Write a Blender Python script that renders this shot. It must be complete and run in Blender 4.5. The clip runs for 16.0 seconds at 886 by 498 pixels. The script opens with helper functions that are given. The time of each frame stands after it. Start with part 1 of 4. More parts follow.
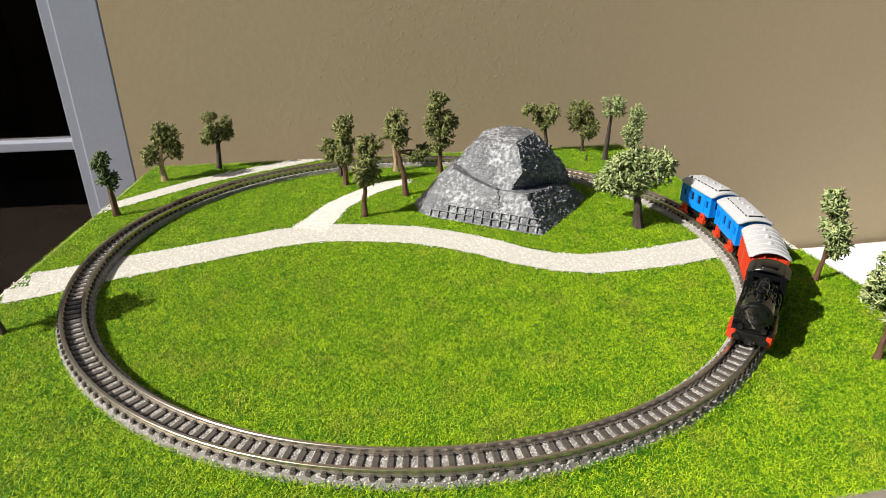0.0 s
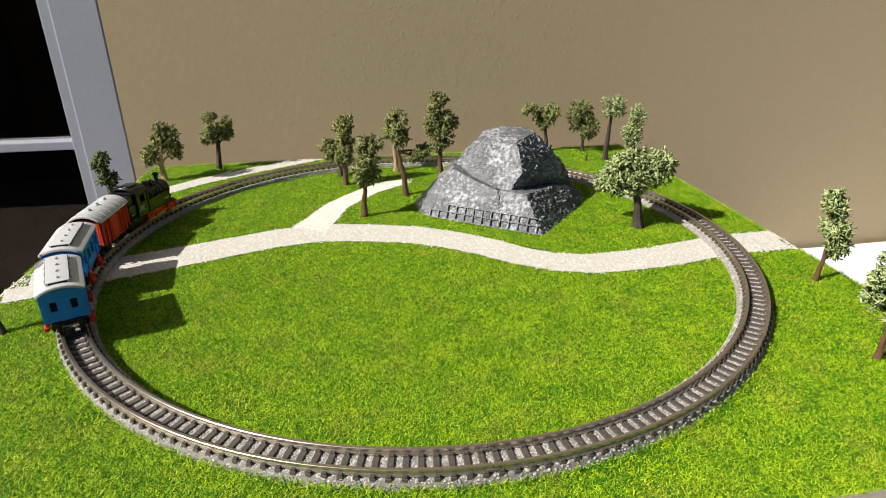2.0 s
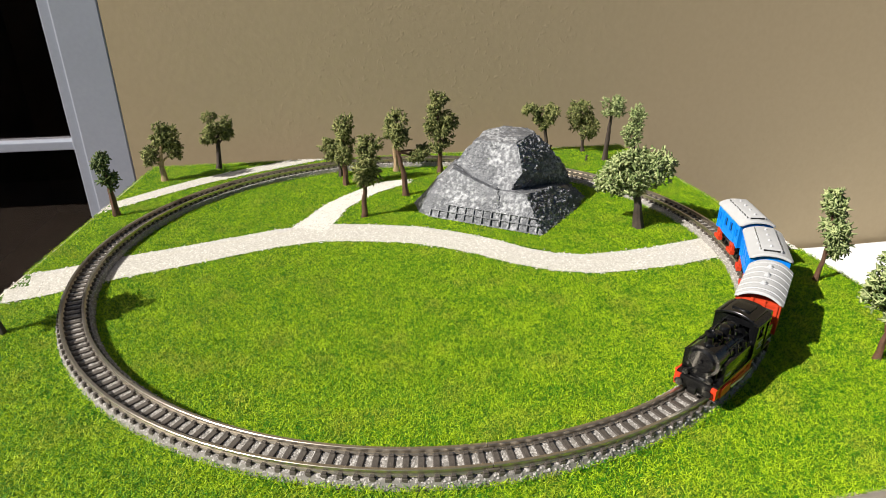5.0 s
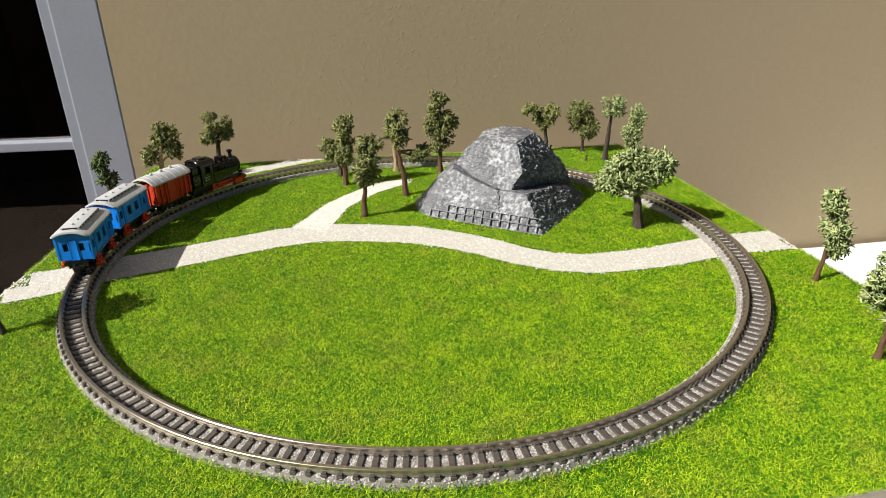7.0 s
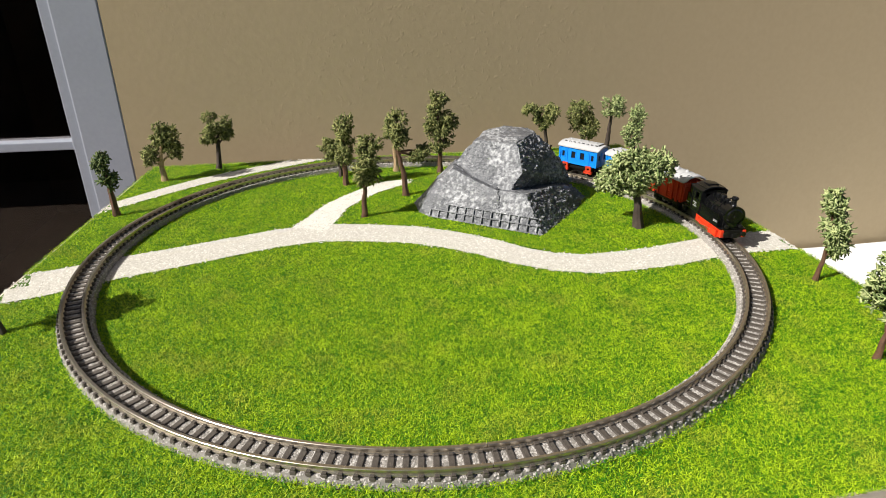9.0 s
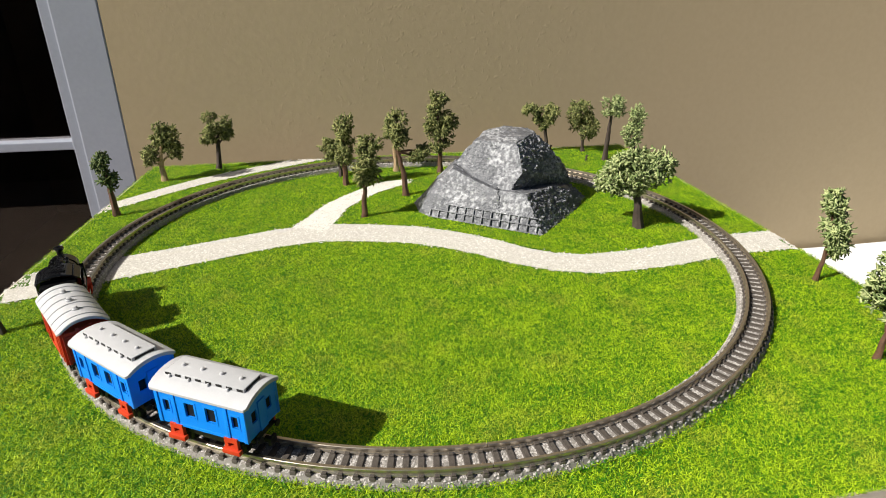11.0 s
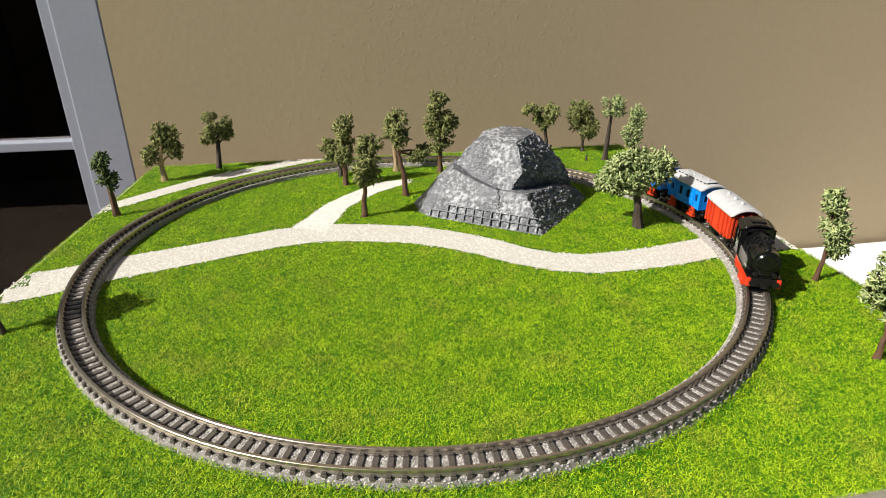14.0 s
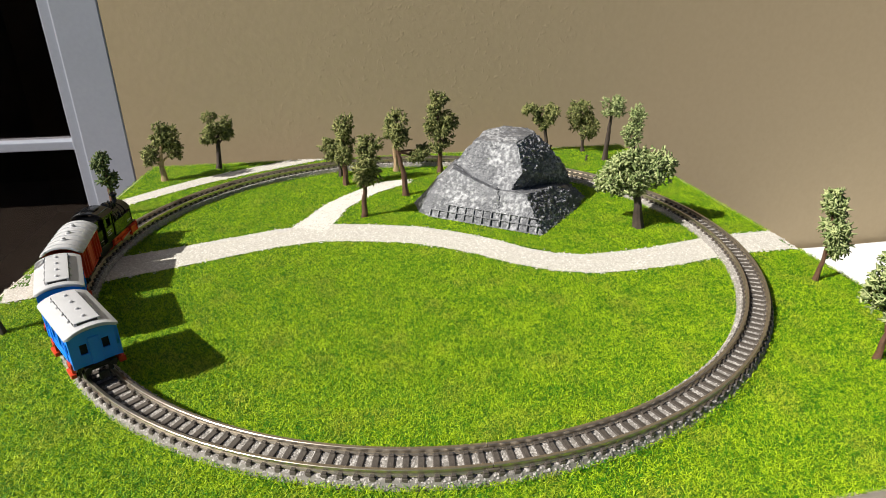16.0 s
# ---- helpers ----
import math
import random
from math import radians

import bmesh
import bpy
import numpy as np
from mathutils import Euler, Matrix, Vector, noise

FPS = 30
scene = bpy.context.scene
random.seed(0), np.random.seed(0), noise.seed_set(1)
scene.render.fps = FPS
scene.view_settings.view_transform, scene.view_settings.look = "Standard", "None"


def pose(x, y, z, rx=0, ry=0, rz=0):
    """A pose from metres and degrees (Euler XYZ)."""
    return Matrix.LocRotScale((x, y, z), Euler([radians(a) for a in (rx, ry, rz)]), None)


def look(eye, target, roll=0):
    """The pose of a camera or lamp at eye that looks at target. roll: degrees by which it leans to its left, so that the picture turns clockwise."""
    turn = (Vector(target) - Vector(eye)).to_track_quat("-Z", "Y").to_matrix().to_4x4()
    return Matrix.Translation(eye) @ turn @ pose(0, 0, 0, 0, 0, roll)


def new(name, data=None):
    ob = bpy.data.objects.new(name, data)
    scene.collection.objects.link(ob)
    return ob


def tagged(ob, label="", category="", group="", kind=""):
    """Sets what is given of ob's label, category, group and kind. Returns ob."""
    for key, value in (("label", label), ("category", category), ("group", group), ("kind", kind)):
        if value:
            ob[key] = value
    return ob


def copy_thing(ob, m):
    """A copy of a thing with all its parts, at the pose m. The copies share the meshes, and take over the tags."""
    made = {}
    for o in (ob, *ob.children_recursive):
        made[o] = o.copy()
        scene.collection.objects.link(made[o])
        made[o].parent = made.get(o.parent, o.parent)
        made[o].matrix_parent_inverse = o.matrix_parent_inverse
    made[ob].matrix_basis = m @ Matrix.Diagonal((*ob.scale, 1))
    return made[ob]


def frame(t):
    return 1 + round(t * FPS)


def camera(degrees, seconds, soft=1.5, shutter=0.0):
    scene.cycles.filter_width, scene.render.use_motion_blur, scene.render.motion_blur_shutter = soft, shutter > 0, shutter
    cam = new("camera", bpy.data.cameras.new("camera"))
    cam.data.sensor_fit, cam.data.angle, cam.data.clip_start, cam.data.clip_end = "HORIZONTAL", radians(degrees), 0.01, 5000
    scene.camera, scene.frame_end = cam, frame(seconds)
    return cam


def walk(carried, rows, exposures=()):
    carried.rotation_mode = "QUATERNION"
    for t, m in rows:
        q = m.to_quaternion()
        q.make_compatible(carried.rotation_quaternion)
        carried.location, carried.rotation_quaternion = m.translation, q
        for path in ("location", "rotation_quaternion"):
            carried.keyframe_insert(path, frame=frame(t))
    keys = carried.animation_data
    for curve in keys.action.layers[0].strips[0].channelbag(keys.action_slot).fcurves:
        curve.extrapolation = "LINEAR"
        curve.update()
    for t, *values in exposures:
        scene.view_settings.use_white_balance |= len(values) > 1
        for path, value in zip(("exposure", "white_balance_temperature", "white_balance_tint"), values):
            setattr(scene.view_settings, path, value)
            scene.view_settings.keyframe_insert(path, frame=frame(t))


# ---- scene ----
# All shapes below are written in millimetres and scaled by U; z = 0 is the top of the grass mat.
U = 0.001
RAIL = 6.0            # height of the rail heads over the mat
R_IN, R_MID, R_OUT = 173.1, 177.6, 182.0

cam = camera(74.0, 16.0, soft=1.0)
EYE = pose(0.01271, -0.31779, 0.13942, 66.017, 0, 0)
walk(cam, [(0.0, EYE), (16.0, EYE)])

# ---- light: low sun from the front left, clear sky ----
SUN_AZ, SUN_EL = 27.5, 38.5        # way of the shadows over the mat, height of the sun
world = bpy.data.worlds.new("sky")
scene.world = world
world.use_nodes = True
wn = world.node_tree.nodes
sky = wn.new("ShaderNodeTexSky")
sky.sky_type, sky.sun_disc = "NISHITA", False
sky.sun_elevation = radians(SUN_EL)
sky.sun_rotation = radians(90 - (SUN_AZ + 180))
wn["Background"].inputs["Strength"].default_value = 0.035
world.node_tree.links.new(sky.outputs["Color"], wn["Background"].inputs["Color"])
sun_data = bpy.data.lights.new("sun", "SUN")
sun_data.energy, sun_data.angle, sun_data.color = 5.0, radians(0.5), (1.0, 0.96, 0.88)
sun = new("sun", sun_data)
sx, sy, sz = (math.cos(radians(SUN_EL)) * math.cos(radians(SUN_AZ)), math.cos(radians(SUN_EL)) * math.sin(radians(SUN_AZ)), -math.sin(radians(SUN_EL)))
sun.matrix_world = look((-2 * sx, -2 * sy, -2 * sz), (0, 0, 0))
scene.view_settings.exposure = 0.5


# ---- materials ----
def mat(name, a, b=None, rough=0.6, metal=0.0, scale=300.0, fine=2500.0, bump=0.0, spec=0.5, dist=0.0003, island=0.0, coat=0.0, lo=0.36, hi=0.64):
    """Two colours mixed by a coarse and a fine noise, with a fine relief. island: how far loose pieces differ."""
    m = bpy.data.materials.new(name)
    m.use_nodes = True
    nt = m.node_tree
    bsdf = nt.nodes["Principled BSDF"]
    b = b or tuple(min(1, c * 0.8) for c in a)
    tc = nt.nodes.new("ShaderNodeTexCoord")
    n1, n2 = nt.nodes.new("ShaderNodeTexNoise"), nt.nodes.new("ShaderNodeTexNoise")
    n1.inputs["Scale"].default_value, n2.inputs["Scale"].default_value = scale, fine
    n1.inputs["Detail"].default_value, n2.inputs["Detail"].default_value = 4, 3
    for n in (n1, n2):
        nt.links.new(tc.outputs["Object"], n.inputs["Vector"])
    add = nt.nodes.new("ShaderNodeMath")
    add.operation = "MULTIPLY_ADD"
    add.inputs[1].default_value = 0.5
    nt.links.new(n1.outputs["Fac"], add.inputs[0])
    half = nt.nodes.new("ShaderNodeMath")
    half.operation = "MULTIPLY"
    half.inputs[1].default_value = 0.5
    nt.links.new(n2.outputs["Fac"], half.inputs[0])
    nt.links.new(half.outputs[0], add.inputs[2])
    ramp = nt.nodes.new("ShaderNodeMapRange")
    ramp.inputs[1].default_value, ramp.inputs[2].default_value = lo, hi
    src = add.outputs[0]
    if island:
        geo = nt.nodes.new("ShaderNodeNewGeometry")
        mixv = nt.nodes.new("ShaderNodeMath")
        mixv.operation = "MULTIPLY_ADD"
        mixv.inputs[1].default_value = island
        sub = nt.nodes.new("ShaderNodeMath")
        sub.operation = "SUBTRACT"
        sub.inputs[1].default_value = 0.5
        nt.links.new(geo.outputs["Random Per Island"], sub.inputs[0])
        nt.links.new(sub.outputs[0], mixv.inputs[0])
        nt.links.new(src, mixv.inputs[2])
        src = mixv.outputs[0]
    nt.links.new(src, ramp.inputs[0])
    mix = nt.nodes.new("ShaderNodeMix")
    mix.data_type = "RGBA"
    mix.inputs[6].default_value, mix.inputs[7].default_value = (*a, 1), (*b, 1)
    nt.links.new(ramp.outputs[0], mix.inputs[0])
    nt.links.new(mix.outputs[2], bsdf.inputs["Base Color"])
    bsdf.inputs["Roughness"].default_value = rough
    bsdf.inputs["Metallic"].default_value = metal
    bsdf.inputs["Specular IOR Level"].default_value = spec
    bsdf.inputs["Coat Weight"].default_value = coat
    if bump:
        bp = nt.nodes.new("ShaderNodeBump")
        bp.inputs["Strength"].default_value, bp.inputs["Distance"].default_value = bump, dist
        nt.links.new(add.outputs[0], bp.inputs["Height"])
        nt.links.new(bp.outputs[0], bsdf.inputs["Normal"])
    return m


M_SOIL = mat("mat_backing", (0.08, 0.19, 0.005), (0.05, 0.12, 0.004), 0.9, scale=60, fine=900, bump=0.6)
M_GRASS = mat("grass_fibre", (0.026, 0.175, 0.001), (0.45, 0.62, 0.013), 0.65, scale=70, fine=300, island=0.7, spec=0.22, lo=0.27, hi=0.73)
gn = M_GRASS.node_tree              # dry straw-coloured fibres, in loose patches
green = gn.nodes["Principled BSDF"].inputs["Base Color"].links[0].from_socket
dry_at, dry_cut, dry_one, dry_pick, straw = [gn.nodes.new("ShaderNode" + k) for k in ("TexNoise", "MapRange", "NewGeometry", "Math", "Mix")]
dry_at.inputs["Scale"].default_value, dry_at.inputs["Detail"].default_value = 55.0, 3.0
gn.links.new(gn.nodes["Texture Coordinate"].outputs["Object"], dry_at.inputs["Vector"])
dry_cut.inputs[1].default_value, dry_cut.inputs[2].default_value = 0.5, 0.9
gn.links.new(dry_at.outputs["Fac"], dry_cut.inputs[0])
dry_pick.operation = "MULTIPLY"
gn.links.new(dry_cut.outputs[0], dry_pick.inputs[0])
gn.links.new(dry_one.outputs["Random Per Island"], dry_pick.inputs[1])
straw.data_type = "RGBA"
straw.inputs[7].default_value = (0.45, 0.37, 0.06, 1)
gn.links.new(dry_pick.outputs[0], straw.inputs[0])
gn.links.new(green, straw.inputs[6])
gn.links.new(straw.outputs[2], gn.nodes["Principled BSDF"].inputs["Base Color"])
gt = M_GRASS.node_tree              # thin fibres let part of the light through
leaf_through, leaf_mix = gt.nodes.new("ShaderNodeBsdfTranslucent"), gt.nodes.new("ShaderNodeMixShader")
leaf_mix.inputs[0].default_value = 0.14
gt.links.new(gt.nodes["Principled BSDF"].inputs["Base Color"].links[0].from_socket, leaf_through.inputs["Color"])
gt.links.new(gt.nodes["Principled BSDF"].outputs[0], leaf_mix.inputs[1])
gt.links.new(leaf_through.outputs[0], leaf_mix.inputs[2])
gt.links.new(leaf_mix.outputs[0], gt.nodes["Material Output"].inputs["Surface"])
M_GRAVEL = mat("cream_gravel", (0.70, 0.675, 0.62), (0.46, 0.43, 0.38), 0.9, scale=700, fine=1800, bump=0.7, island=0.6, spec=0.2)
M_BALLAST = mat("grey_ballast", (0.25, 0.23, 0.21), (0.52, 0.49, 0.46), 0.85, scale=300, fine=1500, bump=0.6, island=0.5, spec=0.3)
M_SLEEPER = mat("dark_sleeper", (0.055, 0.045, 0.038), (0.10, 0.085, 0.072), 0.65, scale=500, fine=3000, bump=0.4)
M_RAIL = mat("nickel_rail", (0.66, 0.60, 0.50), (0.52, 0.46, 0.38), 0.30, 0.95, scale=400, fine=3000, bump=0.05)
M_RAILSIDE = mat("dull_rail_side", (0.20, 0.17, 0.13), (0.13, 0.11, 0.09), 0.5, 0.5, scale=400, fine=3000, bump=0.2)
M_WALL = mat("tan_wall_paint", (0.39, 0.31, 0.195), (0.365, 0.29, 0.18), 0.8, scale=2.5, fine=190, bump=0.2, spec=0.3, dist=0.0012)
wl = M_WALL.node_tree               # sparse raised flecks left by the roller
spots, where = wl.nodes.new("ShaderNodeTexNoise"), wl.nodes.new("ShaderNodeTexNoise")
spots.inputs["Scale"].default_value, where.inputs["Scale"].default_value = 230.0, 5.0
wc = wl.nodes.new("ShaderNodeTexCoord")
for n in (spots, where):
    wl.links.new(wc.outputs["Object"], n.inputs["Vector"])
cut = wl.nodes.new("ShaderNodeMapRange")
cut.inputs[1].default_value, cut.inputs[2].default_value = 0.60, 0.76
wl.links.new(spots.outputs["Fac"], cut.inputs[0])
cut2 = wl.nodes.new("ShaderNodeMapRange")
cut2.inputs[1].default_value, cut2.inputs[2].default_value = 0.45, 0.62
wl.links.new(where.outputs["Fac"], cut2.inputs[0])
fleck = wl.nodes.new("ShaderNodeMath")
fleck.operation = "MULTIPLY"
wl.links.new(cut.outputs[0], fleck.inputs[0])
wl.links.new(cut2.outputs[0], fleck.inputs[1])
wb = wl.nodes.new("ShaderNodeBump")
wb.inputs["Strength"].default_value, wb.inputs["Distance"].default_value = 0.22, 0.0006
wl.links.new(fleck.outputs[0], wb.inputs["Height"])
inner = wl.nodes["Principled BSDF"].inputs["Normal"].links[0].from_socket
wl.links.new(inner, wb.inputs["Normal"])
wl.links.new(wb.outputs[0], wl.nodes["Principled BSDF"].inputs["Normal"])
M_FRAME = mat("grey_frame_paint", (0.31, 0.33, 0.39), (0.285, 0.305, 0.36), 0.45, scale=20, fine=300, bump=0.1)
M_WHITE = mat("white_laminate", (0.82, 0.82, 0.83), (0.78, 0.78, 0.80), 0.45, scale=10, fine=300, bump=0.05)
M_EDGE = mat("pale_board_edge", (0.62, 0.56, 0.45), (0.5, 0.45, 0.36), 0.8, scale=60, fine=800, bump=0.3)
# the gloom of an unlit interior is put into this dark brown
M_UNLIT = mat("unlit_room", (0.075, 0.055, 0.042), (0.05, 0.036, 0.028), 0.9, scale=3, fine=20)
M_TILE = mat("brown_floor", (0.36, 0.27, 0.22), (0.20, 0.15, 0.12), 0.4, scale=5, fine=40, bump=0.1)
M_PAVE = mat("patio_concrete", (0.33, 0.25, 0.20), (0.20, 0.15, 0.12), 0.85, scale=3, fine=120, bump=0.3, dist=0.002)
# near-black colour of the added wall that keeps the glass's reflection dark
M_BACKDROP = mat("dark_backdrop", (0.035, 0.028, 0.022), (0.025, 0.02, 0.016), 0.9, scale=3, fine=40)
M_STAND = mat("stand_board", (0.12, 0.10, 0.09), (0.09, 0.08, 0.07), 0.7, scale=10, fine=200)
M_BLUE = mat("blue_plastic", (0.002, 0.235, 0.84), (0.002, 0.21, 0.78), 0.42, scale=150, fine=2500, bump=0.05)
M_ROOF = mat("pale_grey_roof", (0.48, 0.48, 0.49), (0.44, 0.44, 0.45), 0.5, scale=200, fine=2500, bump=0.08)
M_RED = mat("red_plastic", (0.68, 0.045, 0.012), (0.58, 0.038, 0.011), 0.4, scale=200, fine=2500, bump=0.06)
M_VAN = mat("red_brown_plastic", (0.58, 0.05, 0.014), (0.46, 0.038, 0.011), 0.55, spec=0.3, scale=200, fine=2500, bump=0.08)
M_BLACK = mat("black_plastic", (0.004, 0.004, 0.0045), (0.006, 0.006, 0.0065), 0.2, scale=300, fine=900, bump=0.02, spec=0.3, coat=0.25)
M_SOOT = mat("matt_black", (0.007, 0.0065, 0.006), (0.010, 0.0095, 0.009), 0.42, scale=300, fine=2500, bump=0.05, spec=0.3)
M_PRINT = mat("pale_print", (0.5, 0.5, 0.48), (0.4, 0.4, 0.38), 0.6)
M_STEEL = mat("bright_steel", (0.6, 0.6, 0.6), (0.5, 0.5, 0.5), 0.3, 1.0)
M_PANE = mat("dark_pane", (0.012, 0.014, 0.02), (0.01, 0.012, 0.016), 0.5, spec=0.12)
M_ROCK = mat("grey_painted_rock", (0.075, 0.077, 0.087), (0.155, 0.158, 0.172), 0.5, scale=60, fine=900, bump=1.0, dist=0.0011, spec=0.5)
rk = M_ROCK.node_tree
rb = rk.nodes["Principled BSDF"]
under = rb.inputs["Base Color"].links[0].from_socket
big, small = rk.nodes.new("ShaderNodeTexNoise"), rk.nodes.new("ShaderNodeTexNoise")
big.inputs["Scale"].default_value, small.inputs["Scale"].default_value = 38.0, 420.0
big.inputs["Detail"].default_value, small.inputs["Detail"].default_value = 7.0, 5.0
big.inputs["Roughness"].default_value = 0.62
both = rk.nodes.new("ShaderNodeMath")
both.operation = "MULTIPLY"
rk.links.new(big.outputs["Fac"], both.inputs[0])
rk.links.new(small.outputs["Fac"], both.inputs[1])
brush = rk.nodes.new("ShaderNodeMapRange")
brush.inputs[1].default_value, brush.inputs[2].default_value = 0.23, 0.43
rk.links.new(both.outputs[0], brush.inputs[0])
coords = rk.nodes.new("ShaderNodeTexCoord")
for n in (big, small):
    rk.links.new(coords.outputs["Object"], n.inputs["Vector"])
dry = rk.nodes.new("ShaderNodeMix")
dry.data_type = "RGBA"
dry.inputs[7].default_value = (0.56, 0.565, 0.585, 1)
rk.links.new(brush.outputs[0], dry.inputs[0])
rk.links.new(under, dry.inputs[6])
rk.links.new(dry.outputs[2], rb.inputs["Base Color"])
M_BARK = [mat("brown_bark", (0.13, 0.06, 0.035), (0.07, 0.035, 0.02), 0.6, scale=300, fine=1800, bump=0.7),
          mat("tan_bark", (0.42, 0.30, 0.17), (0.28, 0.18, 0.10), 0.6, scale=300, fine=1800, bump=0.7),
          mat("dark_bark", (0.06, 0.04, 0.03), (0.035, 0.025, 0.02), 0.7, scale=300, fine=1800, bump=0.7)]
M_LEAF = [mat("olive_lichen", (0.085, 0.105, 0.03), (0.27, 0.27, 0.10), 0.8, scale=120, fine=900, island=0.7, spec=0.2),
          mat("pale_lichen", (0.14, 0.19, 0.065), (0.40, 0.44, 0.20), 0.8, scale=120, fine=900, island=0.7, spec=0.2),
          mat("dark_lichen", (0.05, 0.085, 0.03), (0.15, 0.18, 0.07), 0.8, scale=120, fine=900, island=0.7, spec=0.2)]
M_GLASS = bpy.data.materials.new("window_glass")
M_GLASS.use_nodes = True
gb = M_GLASS.node_tree.nodes["Principled BSDF"]
gb.inputs["Transmission Weight"].default_value, gb.inputs["Roughness"].default_value = 1.0, 0.0
gb.inputs["Base Color"].default_value, gb.inputs["IOR"].default_value = (0.45, 0.40, 0.38, 1), 1.45


# ---- mesh helpers ----
def part(name, bm, material, parent=None, label="", smooth=True):
    """Links a bmesh, drawn in millimetres, as one mesh object under its thing."""
    bmesh.ops.scale(bm, vec=(U, U, U), verts=bm.verts)
    bmesh.ops.recalc_face_normals(bm, faces=bm.faces)
    me = bpy.data.meshes.new(name)
    bm.to_mesh(me)
    bm.free()
    me.materials.append(material)
    if smooth:
        me.polygons.foreach_set("use_smooth", [True] * len(me.polygons))
        me.set_sharp_from_angle(angle=radians(38))
    ob = new(name, me)
    ob.parent = parent
    if label:
        ob["label"] = label
    return ob


def raw(name, v, f, material, parent=None):
    """Links vertices in millimetres and faces of equal length, from numpy arrays."""
    me = bpy.data.meshes.new(name)
    v = np.asarray(v, dtype=np.float32) * U
    f = np.asarray(f, dtype=np.int32)
    k = f.shape[1]
    me.vertices.add(len(v))
    me.vertices.foreach_set("co", v.ravel())
    me.loops.add(f.size)
    me.loops.foreach_set("vertex_index", f.ravel())
    me.polygons.add(len(f))
    me.polygons.foreach_set("loop_start", np.arange(0, f.size, k, dtype=np.int32))
    me.update(calc_edges=True)
    me.validate()
    me.materials.append(material)
    ob = new(name, me)
    ob.parent = parent
    return ob


def box(bm, x0, x1, y0, y1, z0, z1, bevel=0.0):
    r = bmesh.ops.create_cube(bm, size=1.0)["verts"]
    for v in r:
        v.co = Vector(((x0 + x1) / 2 + v.co.x * (x1 - x0), (y0 + y1) / 2 + v.co.y * (y1 - y0), (z0 + z1) / 2 + v.co.z * (z1 - z0)))
    if bevel:
        es = {e for v in r for e in v.link_edges}
        bmesh.ops.bevel(bm, geom=list(es), offset=bevel, segments=2, affect="EDGES", profile=0.6)
    return bm


def rod(bm, p, q, r0, r1=None, n=12):
    """A round bar from p to q."""
    p, q = Vector(p), Vector(q)
    m = Matrix.Translation((p + q) / 2) @ (q - p).to_track_quat("Z", "Y").to_matrix().to_4x4()
    bmesh.ops.create_cone(bm, cap_ends=True, segments=n, radius1=r0, radius2=r0 if r1 is None else r1, depth=(q - p).length, matrix=m)
    return bm


def lathe(bm, prof, at, n=16):
    """A turned upright shape: prof is (radius, height) from bottom to top."""
    rings = []
    for r, z in prof:
        rings.append([bm.verts.new((at[0] + r * math.cos(2 * math.pi * i / n), at[1] + r * math.sin(2 * math.pi * i / n), at[2] + z)) for i in range(n)])
    for a, b in zip(rings, rings[1:]):
        for i in range(n):
            bm.faces.new((a[i], a[(i + 1) % n], b[(i + 1) % n], b[i]))
    bm.faces.new(rings[0][::-1])
    bm.faces.new(rings[-1])
    return bm


def panel(bm, a0, a1, z0, z1, holes, y0, y1, axis="x"):
    """A wall from y0 to y1 thick with square holes (a0, a1, z0, z1), along x or y."""
    xs = sorted({a0, a1, *[h[0] for h in holes], *[h[1] for h in holes]})
    zs = sorted({z0, z1, *[h[2] for h in holes], *[h[3] for h in holes]})
    for xa, xb in zip(xs, xs[1:]):
        for za, zb in zip(zs, zs[1:]):
            cx, cz = (xa + xb) / 2, (za + zb) / 2
            if any(h[0] < cx < h[1] and h[2] < cz < h[3] for h in holes):
                continue
            if axis == "x":
                box(bm, xa, xb, y0, y1, za, zb)
            else:
                box(bm, y0, y1, xa, xb, za, zb)
    bmesh.ops.remove_doubles(bm, verts=bm.verts, dist=0.001)
    return bm


def thing(name, x, y, z, label, category, group="", rz=0.0):
    ob = new(name)
    ob.empty_display_size = 0.01
    ob.matrix_basis = pose(x * U, y * U, z * U, 0, 0, rz)
    return tagged(ob, label, category, group)


def seg_dist(px, py, line):
    """Distance of many points from a polyline of (x, y, half width), less the half width there."""
    best = np.full(px.shape, 1e9)
    for (ax, ay, ah), (bx, by, bh) in zip(line, line[1:]):
        dx, dy = bx - ax, by - ay
        t = np.clip(((px - ax) * dx + (py - ay) * dy) / (dx * dx + dy * dy), 0, 1)
        best = np.minimum(best, np.hypot(px - ax - t * dx, py - ay - t * dy) - (ah + (bh - ah) * t))
    return best


def inside(px, py, poly):
    ok = np.ones(px.shape, bool)
    for (ax, ay), (bx, by) in zip(poly, poly[1:] + poly[:1]):
        ok &= (bx - ax) * (py - ay) - (by - ay) * (px - ax) > 0
    return ok


rng = np.random.default_rng(7)

# ---- the board, its paths and mat ----
BOARD = [(-185.9, -251.0), (244.7, -164.4), (185.2, 247.5), (-233.8, 168.3)]
